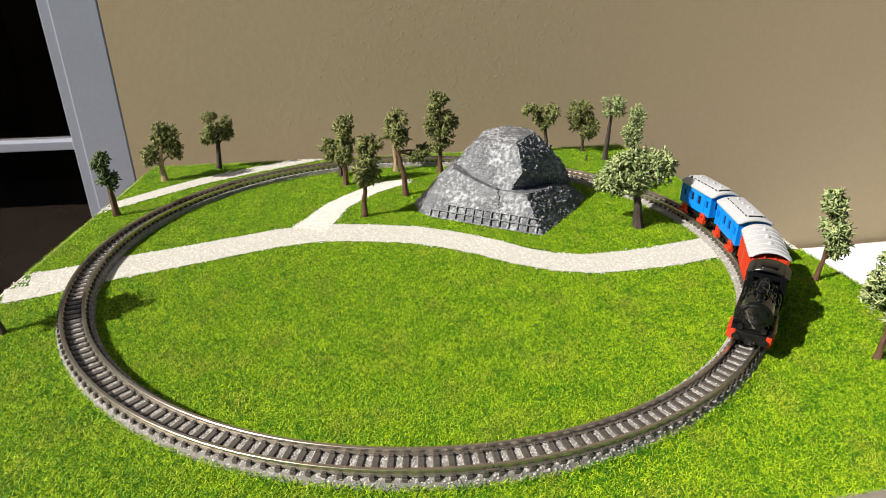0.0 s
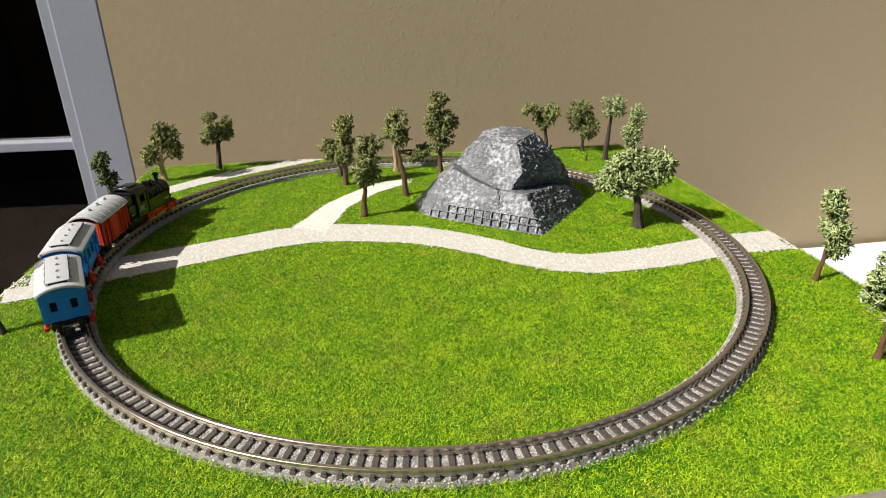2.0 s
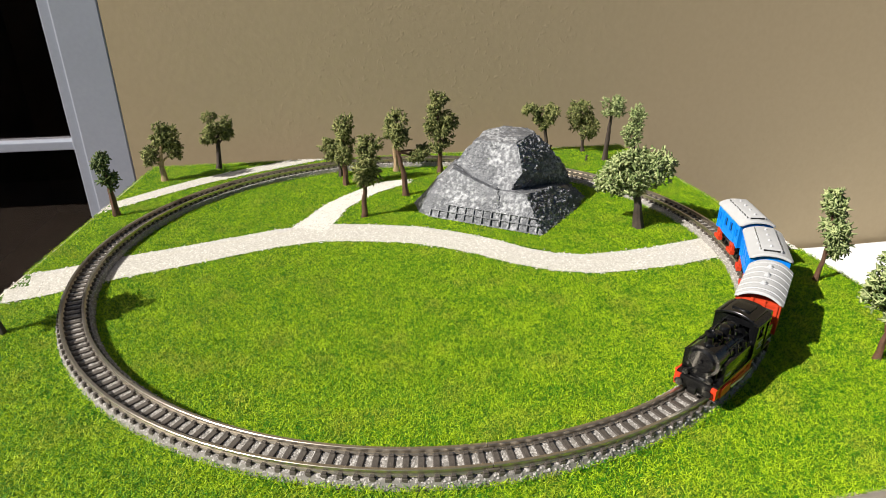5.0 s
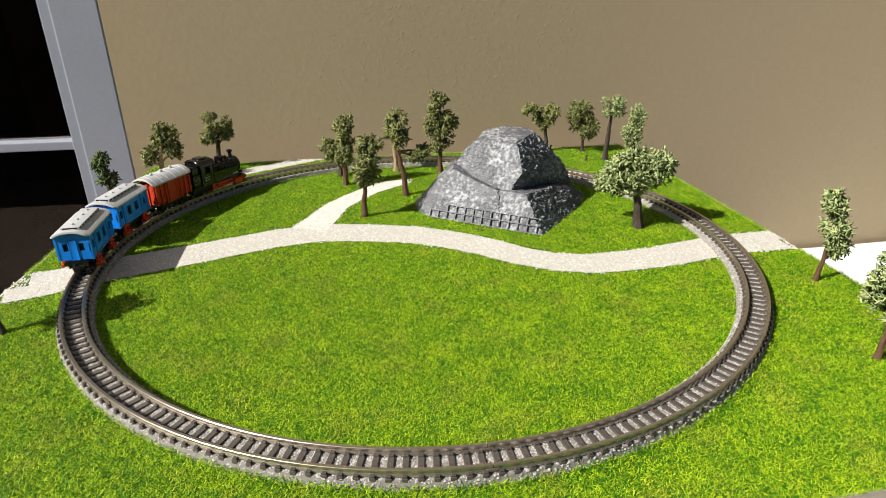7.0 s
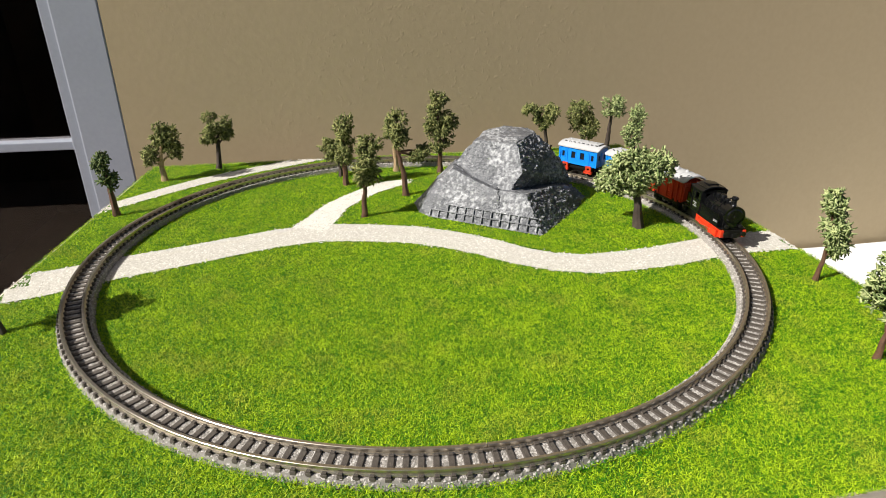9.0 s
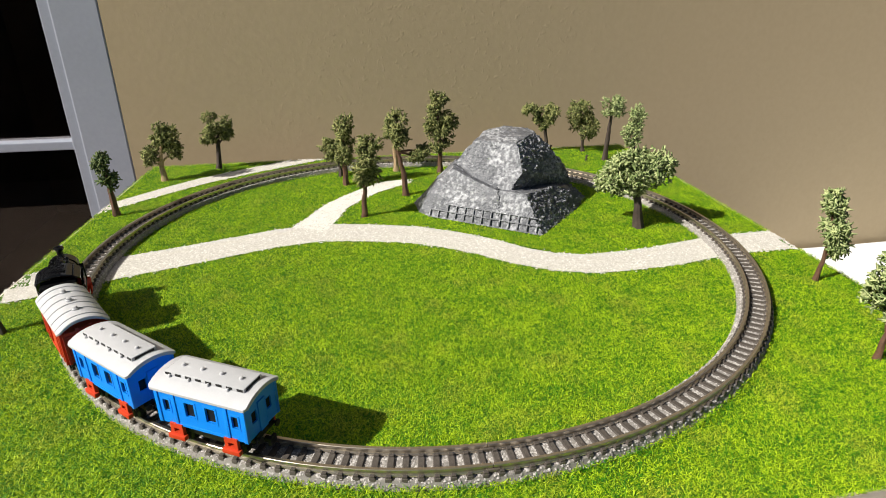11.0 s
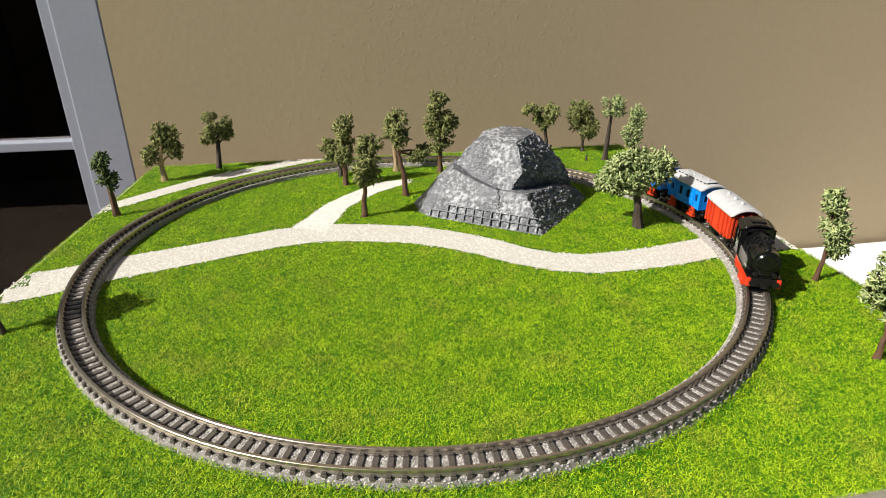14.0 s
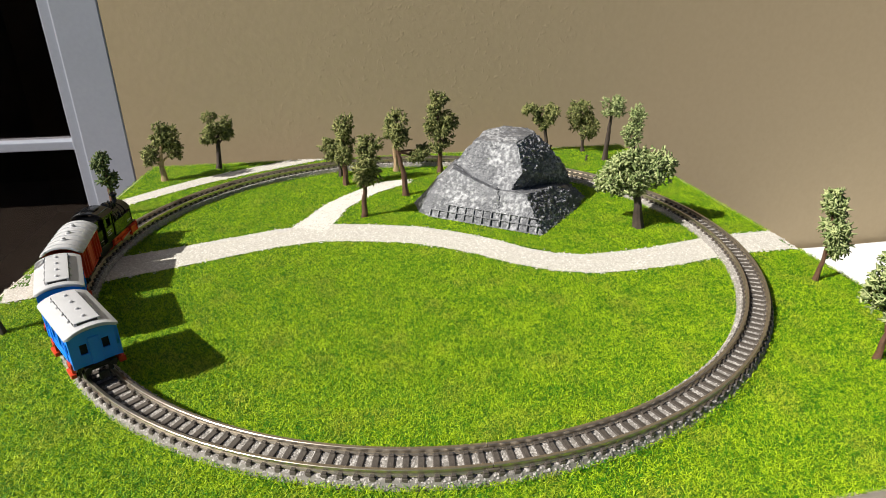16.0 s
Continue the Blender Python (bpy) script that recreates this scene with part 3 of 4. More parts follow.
def tree(label, base, trunk, lumps, bark=0, leaf=0, r0=2.2, dense=1.0, thick=1.0, clumps=14):
    """A model tree: a leaning tapered trunk with limbs, and a crown of forked lichen twigs."""
    t = thing("model_tree", base[0], base[1], 0, label, "tree", "model trees")
    pts = [Vector((0, 0, -0.4))] + [Vector(p) for p in trunk]
    top = max(lumps, key=lambda l: l[2])
    pts.append(Vector(top[:3]))
    line = []
    for a, b in zip(pts, pts[1:]):
        for k in range(6):
            line.append(a.lerp(b, k / 6))
    line.append(pts[-1])
    bm = bmesh.new()
    rings = []
    for i, p in enumerate(line):
        f = i / (len(line) - 1)
        r = r0 * (1 - 0.72 * f) + (0.25 * r0 if i == 0 else 0.06 * r0 if i == 1 else 0)
        q = p + Vector((noise.noise(p * 0.15 + Vector((base[0], 0, 0))), noise.noise(p * 0.15 + Vector((0, base[1], 5))), 0)) * (0.8 if i else 0)
        rings.append([bm.verts.new(q + Vector((math.cos(a), math.sin(a), 0)) * r * (1 + 0.22 * noise.noise((q.x + 3 * math.cos(a), q.y + 3 * math.sin(a), q.z * 0.4 + base[0]))))
                      for a in [2 * math.pi * k / 9 for k in range(9)]])
    for a, b in zip(rings, rings[1:]):
        for k in range(9):
            bm.faces.new((a[k], a[(k + 1) % 9], b[(k + 1) % 9], b[k]))
    bm.faces.new(rings[-1])
    part("trunk", bm, M_BARK[bark], t, smooth=True)
    fork = pts[-2] if len(pts) > 2 else pts[0].lerp(pts[-1], 0.4)
    for l in lumps:
        bm = bmesh.new()
        end = Vector(l[:3])
        rod(bm, fork * 0.9, fork.lerp(end, 0.5) + Vector((0, 0, -1)), r0 * 0.42, r0 * 0.3, 7)
        rod(bm, fork.lerp(end, 0.48) + Vector((0, 0, -1)), end, r0 * 0.3, r0 * 0.15, 7)
        part("limb", bm, M_BARK[bark], t)
    vs, fs, off = [], [], 0
    for x, y, z, rx, rz in lumps:
        n = int(dense * (45 + 2.3 * (rx * rx * rz) ** (2 / 3)))
        for _ in range(clumps):
            d = rng.normal(size=3)
            d *= rng.uniform(0.5, 0.78) / np.linalg.norm(d)
            k = rng.uniform(0.36, 0.54)
            v, f = sprigs(x + d[0] * rx, y + d[1] * rx, z + d[2] * rz, rx * k, rz * k, max(10, int(n * 1.15 / clumps)), thick)
            vs.append(v)
            fs.append(f + off)
            off += len(v)
    raw("crown", np.concatenate(vs), np.concatenate(fs), M_LEAF[leaf], t)
    return t


def stump(x, y):
    t = thing("tree_stump", x, y, 0, "tiny brown twig stump standing in the grass", "stump")
    bm = bmesh.new()
    lathe(bm, [(1.3, -0.4), (0.9, 0.6), (0.8, 3.0), (0.9, 4.2), (0.5, 4.5)], (0, 0, 0), 9)
    for v in bm.verts:
        v.co += Vector((noise.noise(v.co * 0.6), noise.noise(v.co * 0.6 + Vector((9, 0, 0))), 0)) * 0.5
    rod(bm, (0.2, 0, 2.6), (1.6, -0.5, 4.6), 0.4, 0.3, 7)
    part("wood", bm, M_BARK[2], t)


stump(139.2, 189.0)
stump(113.7, 226.3)
tree('model tree with slim brown trunk and small dark crown', (-205.5, 51.1), [(-0.1, -0.1, 20.7)], [(-1.0, -0.5, 36.1, 7.1, 7.1), (-0.1, -0.1, 26.1, 5.8, 8.2)], 0, 2, 2.34)
tree('model tree with a pale tan trunk and broad olive crown', (-207.0, 128.6), [(-0.2, -0.1, 16.1)], [(3.0, 1.3, 32.4, 13.2, 12.9), (-6.2, -2.8, 20.4, 6.4, 8.0), (10.0, 4.6, 23.7, 6.0, 10.7)], 1, 0, 2.48)
tree('model tree with a brown trunk and round olive crown', (-176.3, 164.0), [(2.0, 0.7, 22.2)], [(3.4, 1.3, 37.2, 12.8, 12.5), (-4.1, -1.5, 27.5, 7.5, 6.3), (10.0, 3.6, 29.1, 5.3, 5.7)], 2, 0, 2.29)
tree('slender model tree with a brown trunk beside the gravel path', (-61.9, 118.0), [(-0.9, -0.1, 26.0)], [(1.0, 0.2, 44.1, 7.9, 11.3), (1.4, 0.2, 31.2, 7.5, 9.5), (-0.4, -0.1, 22.8, 6.7, 8.3)], 0, 0, 2.17)
tree('small model tree with a low spreading crown near the track', (-69.5, 140.3), [(-0.6, -0.1, 17.8)], [(-7.5, -1.2, 25.9, 8.8, 6.4), (-4.1, -0.7, 19.6, 7.5, 7.2)], 2, 0, 1.87)
tree('slender model tree with a straight brown trunk by the fork', (-39.5, 49.0), [(1.2, 0.2, 25.1)], [(4.9, 0.6, 48.2, 7.7, 8.9), (1.1, 0.1, 36.5, 9.7, 10.5), (5.4, 0.7, 29.5, 7.0, 8.5), (-0.6, -0.1, 25.4, 4.5, 5.4)], 0, 0, 1.93)
tree('model tree with a forked leaning trunk and tall olive crown', (-14.3, 93.7), [(-2.0, -0.1, 19.8), (-6.4, -0.4, 35.7)], [(-5.9, -0.4, 52.0, 9.2, 11.0), (-3.1, -0.2, 41.7, 8.0, 7.6), (11.6, 0.7, 33.0, 6.8, 5.0), (7.5, 0.5, 28.5, 5.6, 4.2)], 0, 0, 2.36)
tree('model tree with a pale tan trunk behind the leaning one', (-26.1, 156.4), [(-0.8, -0.1, 19.8)], [(-4.1, -0.3, 32.9, 6.9, 9.4)], 1, 0, 2.39)
tree('tall model tree with a two-lobed dark green crown', (10.3, 153.2), [(0.0, 0.0, 20.6)], [(-3.4, 0.0, 55.8, 8.7, 10.3), (-4.9, 0.0, 39.1, 8.7, 15.0), (6.0, 0.0, 35.7, 8.7, 15.7), (-1.4, 0.0, 22.7, 9.2, 5.6)], 0, 0, 2.39)
tree('thick-trunked model tree with a wide pale umbrella crown', (137.1, 30.5), [(-3.0, 1.0, 21.3)], [(-6.0, 1.9, 38.2, 19.3, 11.7), (-17.9, 5.9, 29.0, 11.4, 9.5), (5.1, -1.7, 38.6, 10.9, 10.9), (-7.5, 2.5, 25.4, 9.9, 5.2)], 2, 1, 3.35, 1.2, 1.25, 30)
tree("leaning model tree with a pale columnar crown at the board's edge", (207.0, -43.9), [(0.9, -0.6, 15.5)], [(-0.6, 0.4, 42.1, 6.1, 8.1), (1.5, -1.0, 29.6, 7.1, 9.9), (4.5, -3.0, 18.8, 4.9, 7.2)], 0, 1, 1.4, 1.3)
tree('model tree with a forked crown behind the rock', (109.4, 220.8), [(-3.0, 0.5, 22.8)], [(-14.6, 2.4, 37.4, 9.6, 7.7), (0.8, -0.1, 33.3, 9.6, 10.3), (-5.8, 0.9, 27.4, 9.1, 6.6)], 2, 0, 2.11)
tree('model tree with a low full crown near the wall', (143.1, 220.8), [(-1.6, 0.3, 12.2)], [(-5.1, 1.2, 35.6, 12.2, 12.4), (0.2, 0.0, 23.4, 13.7, 11.4)], 2, 0, 1.9)
tree('model tree with a bent dark trunk and pale tuft crown', (156.0, 191.1), [(0.6, -0.2, 21.9), (1.5, -0.4, 36.8)], [(1.4, -0.4, 46.5, 10.9, 9.3)], 2, 1, 2.41)
tree('model tree with a pale columnar crown near the wall', (176.4, 174.8), [(-1.4, 0.4, 15.8)], [(-1.4, 0.4, 39.1, 8.1, 12.0), (-3.4, 1.0, 25.1, 9.0, 10.4)], 2, 1, 2.09)
tree('model tree with thin dark trunk beside the gravel path', (-181.9, -95.8), [(-3.5, 0.5, 18.1)], [(-7.4, -2.0, 29.0, 10.4, 10.4), (-8.4, -1.0, 41.4, 11.3, 10.9)], 2, 2, 1.78)
tree('leaning model tree with a full grey-green crown near the front', (191.2, -115.1), [(0.5, 0.0, 12.4)], [(-1.3, 1.8, 37.4, 9.6, 12.8), (-2.7, 2.2, 26.1, 8.4, 10.3), (2.1, -1.7, 19.6, 7.4, 6.9)], 0, 1, 1.57, 1.2)


# ---- the train; x forward, y away from the circle's centre, z over the rail heads ----
def shell_roof(bm, hx, hy, z0, z1, thick=0.9, n=14, lip=0.8):
    """A curved roof slab with rounded corners and a thin rim."""
    rows = []
    xs = [-hx, -hx + 0.25, -hx + 0.9, -hx + 2, 0, hx - 2, hx - 0.9, hx - 0.25, hx]
    for x in xs:
        cut = 1.3 * max(0.0, 1 - (hx - abs(x)) / 1.2) ** 2
        w = hy - cut
        up, dn = [], []
        for k in range(n + 1):
            y = -w + 2 * w * k / n
            z = z0 + (z1 - z0) * (1 - (abs(y) / hy) ** 2.3) - (0.35 if abs(x) == hx else 0)
            up.append(bm.verts.new((x, y, z + thick)))
            dn.append(bm.verts.new((x, y, z)))
        rows.append((up, dn))
    for (u0, d0), (u1, d1) in zip(rows, rows[1:]):
        for k in range(n):
            bm.faces.new((u0[k], u0[k + 1], u1[k + 1], u1[k]))
            bm.faces.new((d0[k], d1[k], d1[k + 1], d0[k + 1]))
        bm.faces.new((u0[0], u1[0], d1[0], d0[0]))
        bm.faces.new((u0[n], d0[n], d1[n], u1[n]))
    for u, d in (rows[0], rows[-1]):
        for k in range(n):
            bm.faces.new((u[k], d[k], d[k + 1], u[k + 1]))
    return bm


def roof_z(y, hy, z0, z1, thick=0.9):
    return z0 + (z1 - z0) * (1 - (abs(y) / hy) ** 2.3) + thick


def roof_rib(bm, x, hy, z0, z1, thick, w=0.32, up=0.3):
    """A raised strip across a curved roof."""
    n, rows = 16, []
    for k in range(n + 1):
        y = -hy + 2 * hy * k / n
        z = roof_z(y, hy, z0, z1, thick)
        rows.append([bm.verts.new((x - w, y, z - 0.3)), bm.verts.new((x - w * 0.6, y, z + up)), bm.verts.new((x + w * 0.6, y, z + up)), bm.verts.new((x + w, y, z - 0.3))])
    for p, q in zip(rows, rows[1:]):
        for i in range(4):
            bm.faces.new((p[i], p[(i + 1) % 4], q[(i + 1) % 4], q[i]))
    bm.faces.new(rows[0])
    bm.faces.new(rows[-1][::-1])
    return bm


def wheel(parent, x, y, r=2.9, material=None):
    bm = bmesh.new()
    s = 1 if y > 0 else -1
    rod(bm, (x, y - 0.9 * s, r), (x, y + 0.6 * s, r), r, None, 20)
    rod(bm, (x, y - 1.3 * s, r), (x, y - 0.9 * s, r), r + 0.5, None, 20)
    rod(bm, (x, y + 0.5 * s, r), (x, y + 0.9 * s, r), 1.0, None, 10)
    return part("wheel", bm, material or M_SOOT, parent)


def coupler(parent, x, s):
    bm = bmesh.new()
    box(bm, min(x, x + s * 3.0), max(x, x + s * 3.0), -0.8, 0.8, 3.4, 5.0, 0.15)
    box(bm, min(x + s * 2.4, x + s * 3.6), max(x + s * 2.4, x + s * 3.6), -1.7, 1.7, 3.0, 6.0, 0.2)
    return part("coupler", bm, M_SOOT, parent)


def chassis(parent, hx, zt):
    bm = bmesh.new()
    box(bm, -hx, hx, -5.5, 5.5, zt - 2.2, zt, 0.2)
    box(bm, -hx + 4, hx - 4, -6.6, -5.8, zt - 3.6, zt - 1.4, 0.15)
    box(bm, -hx + 4, hx - 4, 5.8, 6.6, zt - 3.6, zt - 1.4, 0.15)
    box(bm, -4.5, 4.5, -5.0, 5.0, 2.6, zt - 2.0, 0.3)
    part("underframe", bm, M_SOOT, parent)
    for x in (-10.5, 10.5):
        for s in (-1, 1):
            wheel(parent, x, s * 4.6)
        bm = bmesh.new()
        rod(bm, (x, -4.6, 2.9), (x, 4.6, 2.9), 0.7)
        part("axle", bm, M_STEEL, parent)
        for s in (-1, 1):
            bm = bmesh.new()
            box(bm, x - 2.2, x + 2.2, s * 6.4 - 0.5, s * 6.4 + 0.5, 2.0, zt - 2, 0.2)
            rod(bm, (x, s * 6.6, 3.0), (x, s * 7.5, 3.0), 0.9)
            part("axle_guard", bm, M_SOOT, parent)
    for s in (-1, 1):
        coupler(parent, s * (hx - 0.5), s)
        for y in (-4.6, 4.6):
            bm = bmesh.new()
            rod(bm, (s * hx, y, zt - 0.9), (s * (hx + 1.4), y, zt - 0.9), 0.5)
            rod(bm, (s * (hx + 1.4), y, zt - 0.9), (s * (hx + 1.9), y, zt - 0.9), 1.25)
            part("buffer", bm, M_SOOT, parent)


def stud(bm, x, y, z, r=0.75, h=0.9):
    lathe(bm, [(r, -0.3), (r, h * 0.35), (r * 0.8, h * 0.8), (r * 0.35, h)], (x, y, z), 10)


def coach():
    t = thing("passenger_coach", 0, -300, RAIL, "blue plastic passenger coach with pale grey clerestory roof", "train coach", "coaches of the train")
    zf, ze = 8.6, 22.2
    chassis(t, 17.5, zf)
    wins = [(-14.6, -12.2, 14.0, 18.6), (-6.0, -2.2, 13.6, 19.2), (2.2, 6.0, 13.6, 19.2), (12.2, 14.6, 14.0, 18.6)]
    for s in (-1, 1):
        bm = bmesh.new()
        panel(bm, -17.6, 17.6, zf + 0.4, ze, wins, s * 7.6, s * 8.4)
        for h in wins:       # raised surrounds
            for x in (h[0] - 0.35, h[1] + 0.35):
                box(bm, x - 0.35, x + 0.35, s * 8.3, s * 8.55, h[2] - 0.7, h[3] + 0.7)
            for z in (h[2] - 0.35, h[3] + 0.35):
                box(bm, h[0], h[1], s * 8.3, s * 8.55, z - 0.35, z + 0.35)
        for x in (-16.9, 16.9, -10.2, 10.2):
            box(bm, x - 0.7, x + 0.7, s * 8.3, s * 8.75, zf + 0.4, ze - 0.2, 0.12)
        box(bm, -10, 10, s * 8.3, s * 8.65, zf + 0.4, zf + 1.3)
        side = part("side_wall", bm, M_BLUE, t)
        for h in wins:
            bm = bmesh.new()
            box(bm, h[0] - 0.1, h[1] + 0.1, s * 7.5, s * 7.72, h[2] - 0.1, h[3] + 0.1)
            part("pane", bm, M_PANE, side)
        bm = bmesh.new()
        ends = [(-5.2, -2.6, 14.0, 18.4), (2.6, 5.2, 14.0, 18.4)]
        panel(bm, -7.6, 7.6, zf + 0.4, ze + 1.2, ends, s * 16.6, s * 17.4, "y")
        box(bm, s * 17.3, s * 17.7, -1.9, 1.9, zf + 0.4, 20.4, 0.1)
        side = part("end_wall", bm, M_BLUE, t)
        for h in ends:
            bm = bmesh.new()
            box(bm, s * 16.5, s * 16.75, h[0] - 0.1, h[1] + 0.1, h[2] - 0.1, h[3] + 0.1)
            part("pane", bm, M_PANE, side)
    bm = bmesh.new()
    box(bm, -16.4, 16.4, -7.4, 7.4, zf + 0.2, ze)
    part("interior", bm, M_SOOT, t)
    bm = bmesh.new()
    shell_roof(bm, 19.2, 9.5, ze, 25.0)
    part("roof", bm, M_ROOF, t)
    bm = bmesh.new()
    box(bm, -15.6, 15.6, -4.6, 4.6, 24.4, 26.9, 0.5)
    clere = part("clerestory", bm, M_ROOF, t)
    for s in (-1, 1):
        for k in range(8):
            bm = bmesh.new()
            x = -14 + 4 * k
            box(bm, x - 1.1, x + 1.1, s * 4.55, s * 4.75, 25.75, 26.55)
            part("roof_vent_slot", bm, M_SOOT, clere)
        bm = bmesh.new()
        box(bm, s * 15.5, s * 15.75, -3.6, 3.6, 25.6, 26.6)
        part("roof_vent_slot", bm, M_SOOT, clere)
    bm = bmesh.new()
    for x in (-11.4, -3.8, 3.8, 11.4):
        stud(bm, x, 0.0, 26.9)
        stud(bm, x + 1.8, 4.9, 25.4, 0.55, 0.8)
        stud(bm, x + 1.8, -4.9, 25.4, 0.55, 0.8)
    tagged(part("roof_studs", bm, M_ROOF, t), kind="stuff")
    for x in (-10.8, 10.8):
        for s in (-1, 1):
            bm = bmesh.new()
            panel(bm, x - 2.5, x + 2.5, 5.0, 9.6, [(x - 1.1, x + 1.1, 6.2, 7.8)], s * 7.7, s * 9.0)
            box(bm, x - 3.4, x + 3.4, s * 7.9, s * 9.8, 3.6, 5.4, 0.3)
            part("step", bm, M_VAN, t, "dull red step")
    return t


def van():
    t = thing("goods_van", 0, -320, RAIL, "red-brown plastic goods van with pale grey ribbed roof", "train wagon")
    zf, ze = 7.6, 21.2
    chassis(t, 17.3, zf)
    bm = bmesh.new()
    box(bm, -16.8, 16.8, -7.6, 7.6, zf, ze, 0.2)
    body = part("body", bm, M_VAN, t)
    for s in (-1, 1):
        for k in range(9):
            bm = bmesh.new()
            z = zf + 0.3 + k * 1.5
            box(bm, -16.6, 16.6, s * 7.5, s * 7.85, z, z + 1.38, 0.08)
            part("plank", bm, M_VAN, body)
        for x in (-16.3, -11.8, -7.2, 7.2, 11.8, 16.3):
            bm = bmesh.new()
            box(bm, x - 0.75, x + 0.75, s * 7.7, s * 8.7, zf - 1.0 if abs(x) < 16 else zf - 0.2, ze, 0.15)
            part("rib", bm, M_VAN, body)
        bm = bmesh.new()
        box(bm, -5.6, 2.2, s * 7.7, s * 8.5, zf - 0.6, ze - 0.8, 0.2)
        box(bm, -5.6, 6.0, s * 8.0, s * 8.7, zf - 0.9, zf + 0.1, 0.1)
        part("sliding_door", bm, M_VAN, t)
        for x0 in (-15.2, 8.3):
            bm = bmesh.new()
            box(bm, x0, x0 + 2.9, s * 7.8, s * 8.15, ze - 4.2, ze - 1.6, 0.1)
            for k in range(3):
                box(bm, x0 + 0.3, x0 + 2.6, s * 8.1, s * 8.4, ze - 3.9 + k * 0.8, ze - 3.5 + k * 0.8)
            part("louvre", bm, M_VAN, body)
        for k in range(8):
            bm = bmesh.new()
            z = zf + 0.3 + k * 1.65
            box(bm, s * 16.7, s * 17.15, -7.4, 7.4, z, z + 1.5, 0.08)
            part("plank", bm, M_VAN, body)
        for y in (-7.2, -2.4, 2.4, 7.2):
            bm = bmesh.new()
            box(bm, s * 17.0, s * 17.7, y - 0.5, y + 0.5, zf, ze + (1.0 if abs(y) < 4 else 0), 0.1)
            part("rib", bm, M_VAN, body)
    bm = bmesh.new()
    shell_roof(bm, 19.0, 9.4, ze, 25.3, 0.8)
    roof = part("roof", bm, M_ROOF, t)
    for x in (-15.2, -9.2, -3.1, 3.1, 9.2, 15.2):
        bm = bmesh.new()
        roof_rib(bm, x, 9.4, ze, 25.3, 0.8)
        part("roof_rib", bm, M_ROOF, roof)
    for x in (-9.5, 0, 9.5):
        bm = bmesh.new()
        lathe(bm, [(1.3, -0.3), (1.3, 0.5), (0.9, 0.8), (0.9, 1.3), (0.3, 1.6)], (x, 0, 26.1), 12)
        part("roof_ventilator", bm, M_ROOF, roof)
    bm = bmesh.new()
    box(bm, -18.6, -17.9, -1.2, 1.2, 5.0, 15.5, 0.2)
    part("end_ladder", bm, M_SOOT, t)
    return t


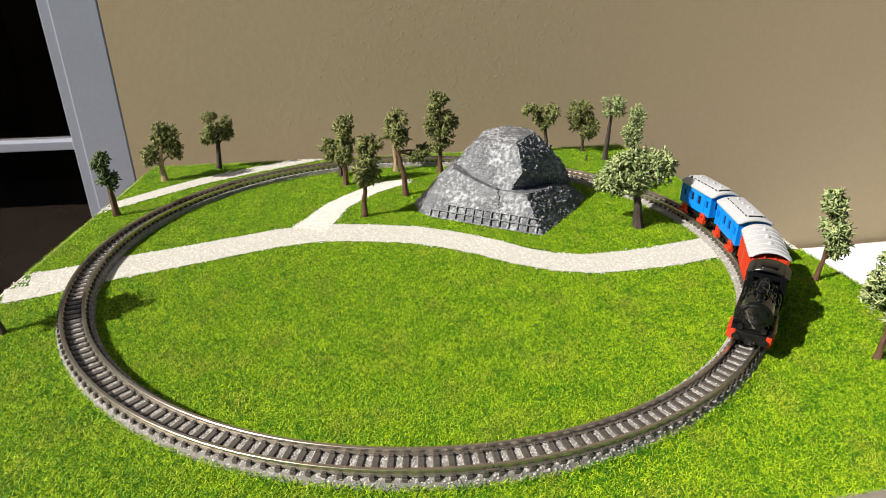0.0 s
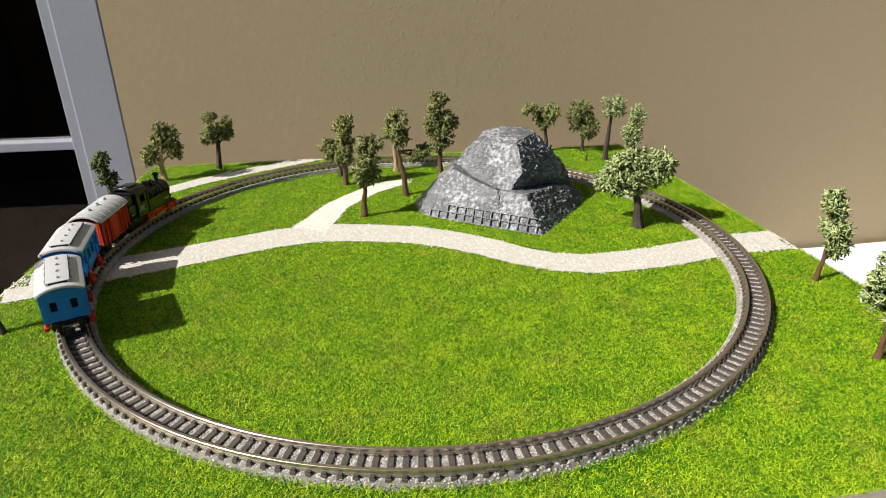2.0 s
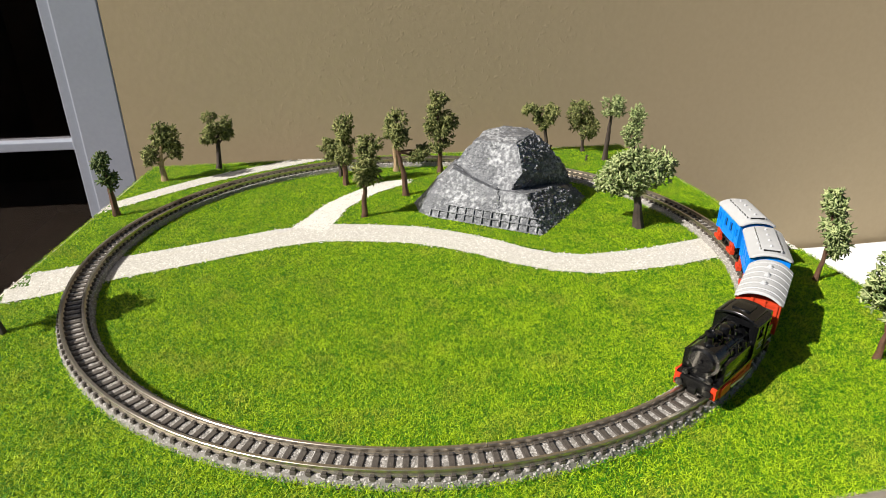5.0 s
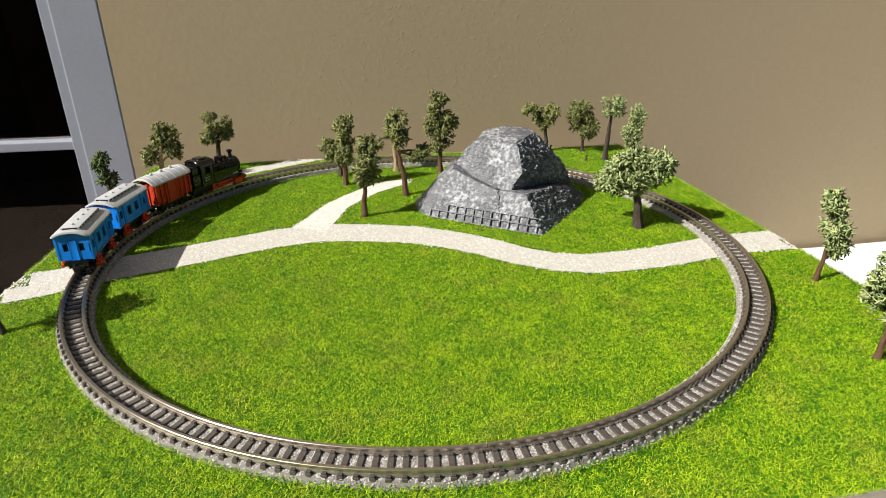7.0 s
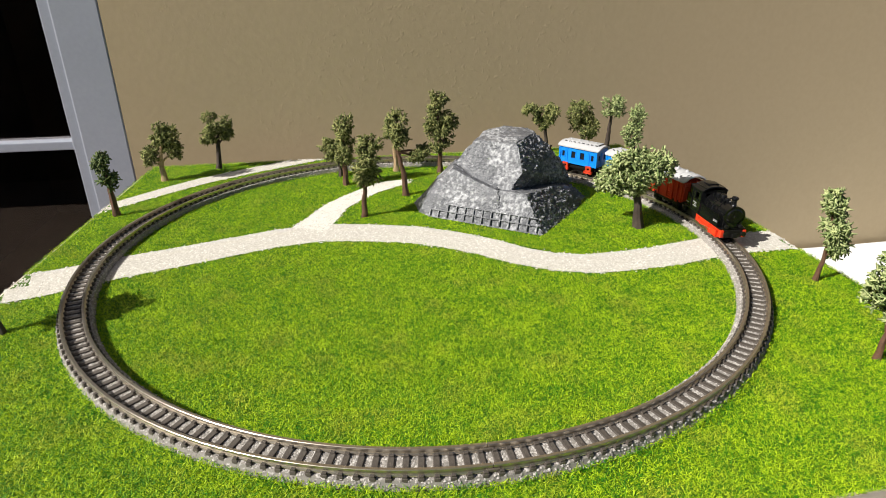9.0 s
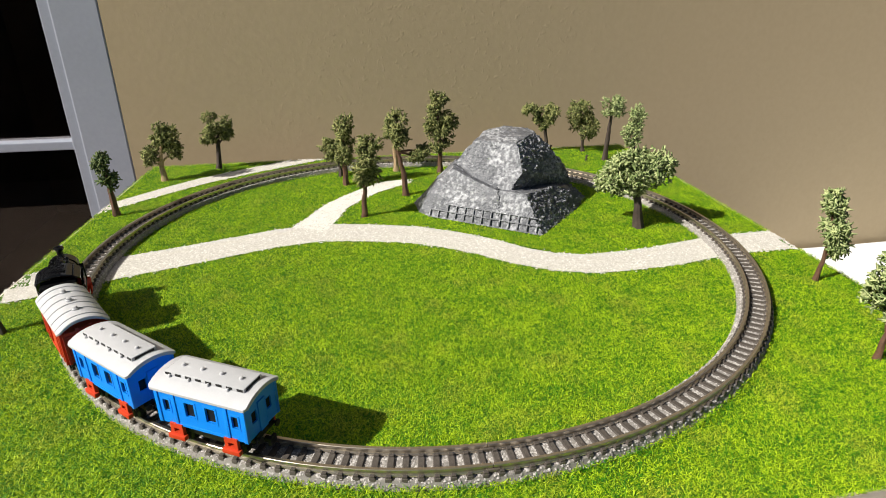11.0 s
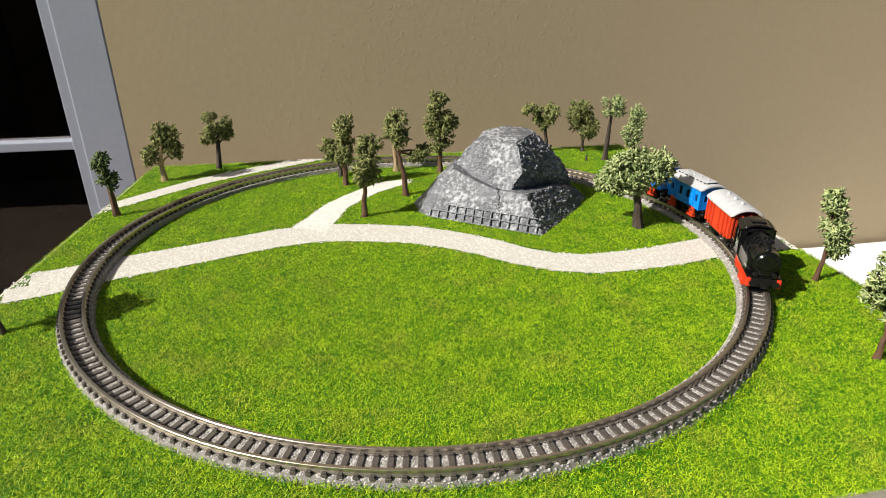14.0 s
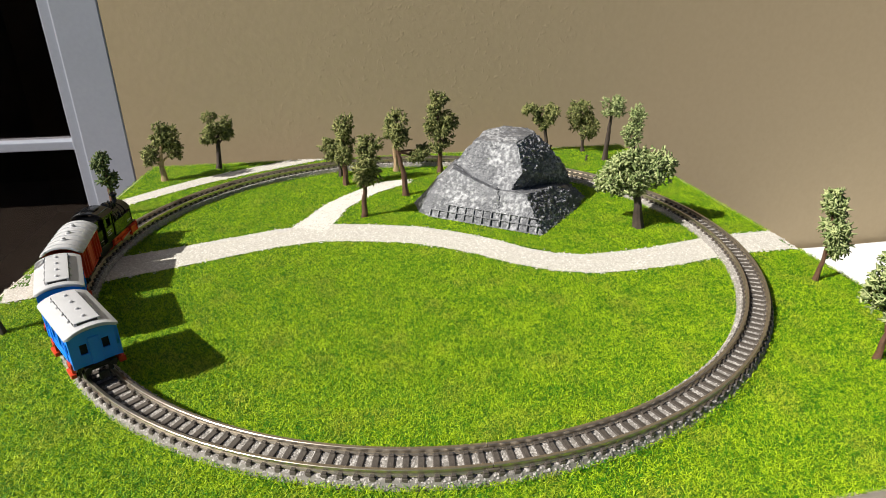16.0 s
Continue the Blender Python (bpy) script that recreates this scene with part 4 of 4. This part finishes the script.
def loco():
    t = thing("steam_locomotive", 0, -340, RAIL, "black toy tank steam locomotive with red frame", "locomotive")
    bm = bmesh.new()
    box(bm, -22, 22.5, -6.4, 6.4, 1.8, 7.2, 0.3)
    part("frame", bm, M_SOOT, t)
    for s in (-1, 1):
        bm = bmesh.new()
        panel(bm, -7, 22, 2.2, 7.4, [(-4.5, -2.0, 4.6, 6.4), (8.6, 10.2, 4.8, 6.2)], s * 6.6, s * 8.1)
        box(bm, 12.2, 20.5, s * 7.2, s * 9.0, 2.2, 7.0, 0.8)
        box(bm, 0.0, 10.5, s * 7.4, s * 8.6, 2.8, 5.2, 0.4)
        part("side_frame", bm, M_RED, t, "bright red side frame with cylinder")
        for x in (-6.5, 1.5, 9.5):
            w = wheel(t, x, s * 4.6, 3.6, M_RED)
            w["label"] = "red driving wheel"
        wheel(t, -16.5, s * 4.6, 2.6, M_SOOT)
        bm = bmesh.new()
        box(bm, -7.5, 10.5, s * 8.3, s * 8.75, 2.2, 2.9, 0.15)
        rod(bm, (1.5, s * 8.8, 2.6), (13, s * 8.9, 4.4), 0.35)
        part("coupling_rod", bm, M_STEEL, t)
        bm = bmesh.new()          # water tank
        box(bm, -3.5, 18.5, s * 4.6, s * 8.0, 8.6, 17.2, 0.5)
        part("side_tank", bm, M_BLACK, t)
        for x0, w, z in ((13.0, 4.6, 11.6), (13.0, 4.0, 10.8), (-13.0, 4.8, 14.6), (-12.2, 3.2, 13.4), (-13.0, 4.8, 12.0), (-21.8, 3.4, 11.6)):
            bm = bmesh.new()
            yy = 8.0 if x0 > 0 else 8.3
            box(bm, x0, x0 + w, s * (yy - 0.05), s * (yy + 0.06), z, z + 0.42)
            part("print_bar", bm, M_PRINT, t)
        bm = bmesh.new()
        rod(bm, (-2, s * 7.0, 18.4), (20, s * 5.6, 18.4), 0.28, None, 6)
        rod(bm, (20, s * 5.6, 8.6), (20, s * 5.6, 18.4), 0.28, None, 6)
        part("handrail", bm, M_BLACK, t)
    bm = bmesh.new()
    box(bm, -23, 22.6, -8.3, 8.3, 7.6, 8.6, 0.2)
    part("running_board", bm, M_BLACK, t)
    for s in (-1, 1):
        bm = bmesh.new()
        box(bm, s * 22.4, s * 23.4, -8.0, 8.0, 3.6, 7.6, 0.2)
        beam = part("buffer_beam", bm, M_SOOT, t)
        for y in (-7.2, 7.2) if s > 0 else ():
            bm = bmesh.new()
            box(bm, 21.0, 23.8, y - 1.1, y + 1.1, 2.6, 7.7, 0.3)
            part("beam_end", bm, M_RED, beam, "bright red beam end")
        for y in (-5.6, 5.6):
            bm = bmesh.new()
            rod(bm, (s * 23.3, y, 5.6), (s * 25.0, y, 5.6), 0.7)
            rod(bm, (s * 25.0, y, 5.6), (s * 25.6, y, 5.6), 1.7, None, 16)
            part("buffer", bm, M_SOOT, beam)
        coupler(t, s * 22.5, s)
    bm = bmesh.new()
    rod(bm, (-4, 0, 17.0), (20.5, 0, 17.0), 6.4, None, 56)
    for x in (-1, 5.5, 11.5):
        rod(bm, (x, 0, 17.0), (x + 0.7, 0, 17.0), 6.65, None, 56)
    box(bm, -4, 20, -4.2, 4.2, 8.6, 14)
    boiler = part("boiler", bm, M_BLACK, t)
    bm = bmesh.new()
    rod(bm, (15.5, 0, 17.0), (21.8, 0, 17.0), 6.8, None, 56)
    rod(bm, (21.8, 0, 17.0), (22.5, 0, 17.0), 5.4, 4.6, 24)
    rod(bm, (22.4, 0, 17.0), (23.0, 0, 17.0), 1.0, 0.7, 12)
    box(bm, 16, 22, -4.5, 4.5, 8.6, 14, 0.3)
    smoke = part("smokebox", bm, M_BLACK, t)
    bm = bmesh.new()
    lathe(bm, [(2.9, -0.8), (2.0, 0.3), (1.45, 1.2), (1.4, 4.0), (1.9, 4.5), (2.3, 5.3), (2.1, 6.1), (1.5, 6.5), (1.2, 6.2), (1.1, 5.4)], (18.6, 0, 23.2), 20)
    part("chimney", bm, M_BLACK, smoke)
    for x, r, h in ((14.2, 1.0, 2.4), (11.2, 1.7, 3.2), (6.4, 2.3, 4.2), (1.0, 1.8, 3.3)):
        bm = bmesh.new()
        lathe(bm, [(r * 1.25, -0.8), (r, 0.3), (r, h * 0.6), (r * 0.8, h * 0.88), (r * 0.4, h)], (x, 0, 23.0), 18)
        part("dome", bm, M_BLACK, boiler, smooth=True)
    bm = bmesh.new()
    for x, y in ((15.6, 2.4), (12.6, -3.0), (12.6, 3.0), (9.0, -3.2), (9.0, 3.2), (3.8, -3.2), (3.8, 3.2), (-1.4, 1.8), (-1.4, -1.8)):
        rod(bm, (x, y, 22.4), (x, y, 24.8), 0.5, None, 8)
        rod(bm, (x, y, 24.4), (x, y, 25.3), 0.75, 0.5, 8)
    for s in (-1, 1):          # pipes and a pump on the boiler's flank
        rod(bm, (12.5, s * 5.2, 21.0), (5.0, s * 6.4, 18.6), 0.35, None, 8)
        rod(bm, (8.0, s * 6.0, 20.0), (8.0, s * 7.0, 17.0), 0.8, None, 10)
        rod(bm, (2.0, s * 6.2, 20.2), (2.0, s * 7.0, 17.0), 1.1, 0.9, 10)
        rod(bm, (-2.6, s * 5.4, 21.2), (13.5, s * 5.4, 21.2), 0.25, None, 6)
    rod(bm, (5, -6.3, 19), (5, -6.9, 14), 0.5, None, 8)
    rod(bm, (5, 6.3, 19), (5, 6.9, 14), 0.5, None, 8)
    tagged(part("boiler_fittings", bm, M_BLACK, t), kind="stuff")
    # cab and bunker
    for s in (-1, 1):
        bm = bmesh.new()
        panel(bm, -15.5, -3.5, 8.6, 25.6, [(-11.4, -7.2, 18.0, 23.2)], s * 7.5, s * 8.3)
        for x in (-14.9, -4.2):
            box(bm, x - 0.35, x + 0.35, s * 8.2, s * 8.7, 8.8, 25.0, 0.1)
        box(bm, -12.0, -6.6, s * 8.2, s * 8.6, 17.3, 18.0, 0.1)
        box(bm, -12.0, -6.6, s * 8.2, s * 8.6, 23.2, 23.8, 0.1)
        part("cab_side", bm, M_BLACK, t)
        bm = bmesh.new()
        panel(bm, -7.5, 7.5, 8.6, 26.4, [(-5.6, -3.0, 20.4, 23.8), (3.0, 5.6, 20.4, 23.8)], -3.9 if s > 0 else -15.4, -3.3 if s > 0 else -14.8, "y")
        part("cab_end", bm, M_BLACK, t)
    bm = bmesh.new()
    box(bm, -14.8, -4, -7.3, 7.3, 8.6, 17.5)
    part("cab_interior", bm, M_SOOT, t)
    bm = bmesh.new()
    shell_roof(bm, 6.9, 9.0, 25.0, 28.6, 0.7)
    bmesh.ops.translate(bm, vec=(-9.4, 0, 0), verts=bm.verts)
    cab_roof = part("cab_roof", bm, M_BLACK, t)
    bm = bmesh.new()
    box(bm, -12.6, -6.0, -3.6, 3.6, 28.6, 29.9, 0.3)
    part("roof_hatch", bm, M_BLACK, cab_roof)
    for y in (-6.4, 6.4):
        bm = bmesh.new()
        box(bm, -15.6, -3.2, y - 0.35, y + 0.35, roof_z(y, 9.0, 25.0, 28.6, 0.7) - 0.4, roof_z(y, 9.0, 25.0, 28.6, 0.7) + 0.35, 0.1)
        part("rain_strip", bm, M_BLACK, cab_roof)
    bm = bmesh.new()
    box(bm, -22.4, -15.4, -7.9, 7.9, 8.6, 18.6, 0.5)
    box(bm, -21.8, -15.4, -7.2, 7.2, 18.4, 25.4, 0.8)
    part("coal_bunker", bm, M_BLACK, t)
    for y in (-4.6, 4.6):
        bm = bmesh.new()
        rod(bm, (22.0, y, 10.0), (23.6, y, 10.0), 1.2, None, 14)
        rod(bm, (23.6, y, 10.0), (23.8, y, 10.0), 0.9, None, 14)
        part("headlamp", bm, M_SOOT, t)
    for ob in t.children_recursive:
        ob.data.transform(Matrix.Diagonal((1.02, 0.98, 0.895, 1)))
    return t


engine = loco()
goods = van()
coach_a = coach()
for car in (engine, goods, coach_a):        # one scale for the whole train
    for ob in car.children_recursive:
        ob.data.transform(Matrix.Scale(0.94, 4))
coach_b = copy_thing(coach_a, coach_a.matrix_basis.copy())


# ---- the train runs clockwise; its pace wavers a little on every lap ----
PACE = 75.87                       # mean degrees a second
AT_START = -22.85                  # where an even run would have the van at the start
BEHIND = ((engine, -13.9), (goods, 0.0), (coach_a, 13.9), (coach_b, 27.7))
WAVER = ((0.0, 3.5), (0.5, 4.6), (1.0, -1.5), (1.5, -2.2), (2.0, -1.0), (2.5, -0.3), (3.0, -1.0), (3.5, 1.5), (4.0, 11.5), (4.5, 11.5), (5.0, 8.0), (5.5, 4.5), (6.0, 0.0), (6.5, -3.5),
         (7.0, -2.6), (7.5, -2.4), (8.0, -6.0), (8.5, -1.9), (9.0, 4.8), (9.2, 6.0), (9.7, 6.5), (10.2, 5.0), (10.7, 2.0), (11.3, -0.6), (11.5, -0.4), (12.0, -0.9), (12.5, -1.9),
         (13.0, 0.3), (13.5, 6.0), (14.0, 3.8), (14.5, 3.8), (15.0, 3.0), (15.5, 1.7), (16.0, -5.5))


def van_angle(t):
    """Degrees round the circle at t, with the waver joined smoothly."""
    k = max(i for i in range(len(WAVER) - 1) if WAVER[i][0] <= t + 1e-6)
    (t0, a), (t1, b), (t2, c), (t3, d) = [WAVER[max(0, min(len(WAVER) - 1, k + n))] for n in (-1, 0, 1, 2)]
    u = (t - t1) / (t2 - t1)
    m1 = (c - a) / max(t2 - t0, 0.1) * (t2 - t1)
    m2 = (d - b) / max(t3 - t1, 0.1) * (t2 - t1)
    w = (2 * u ** 3 - 3 * u ** 2 + 1) * b + (u ** 3 - 2 * u ** 2 + u) * m1 + (3 * u ** 2 - 2 * u ** 3) * c + (u ** 3 - u ** 2) * m2
    return AT_START - PACE * t + w


def motions():
    for ob, lag in BEHIND:
        rows = []
        for k in range(161):
            a = van_angle(k * 0.1) + lag
            rows.append((k * 0.1, pose(R_MID * U * math.cos(radians(a)), R_MID * U * math.sin(radians(a)), RAIL * U, 0, 0, a - 90)))
        walk(ob, rows)


motions()
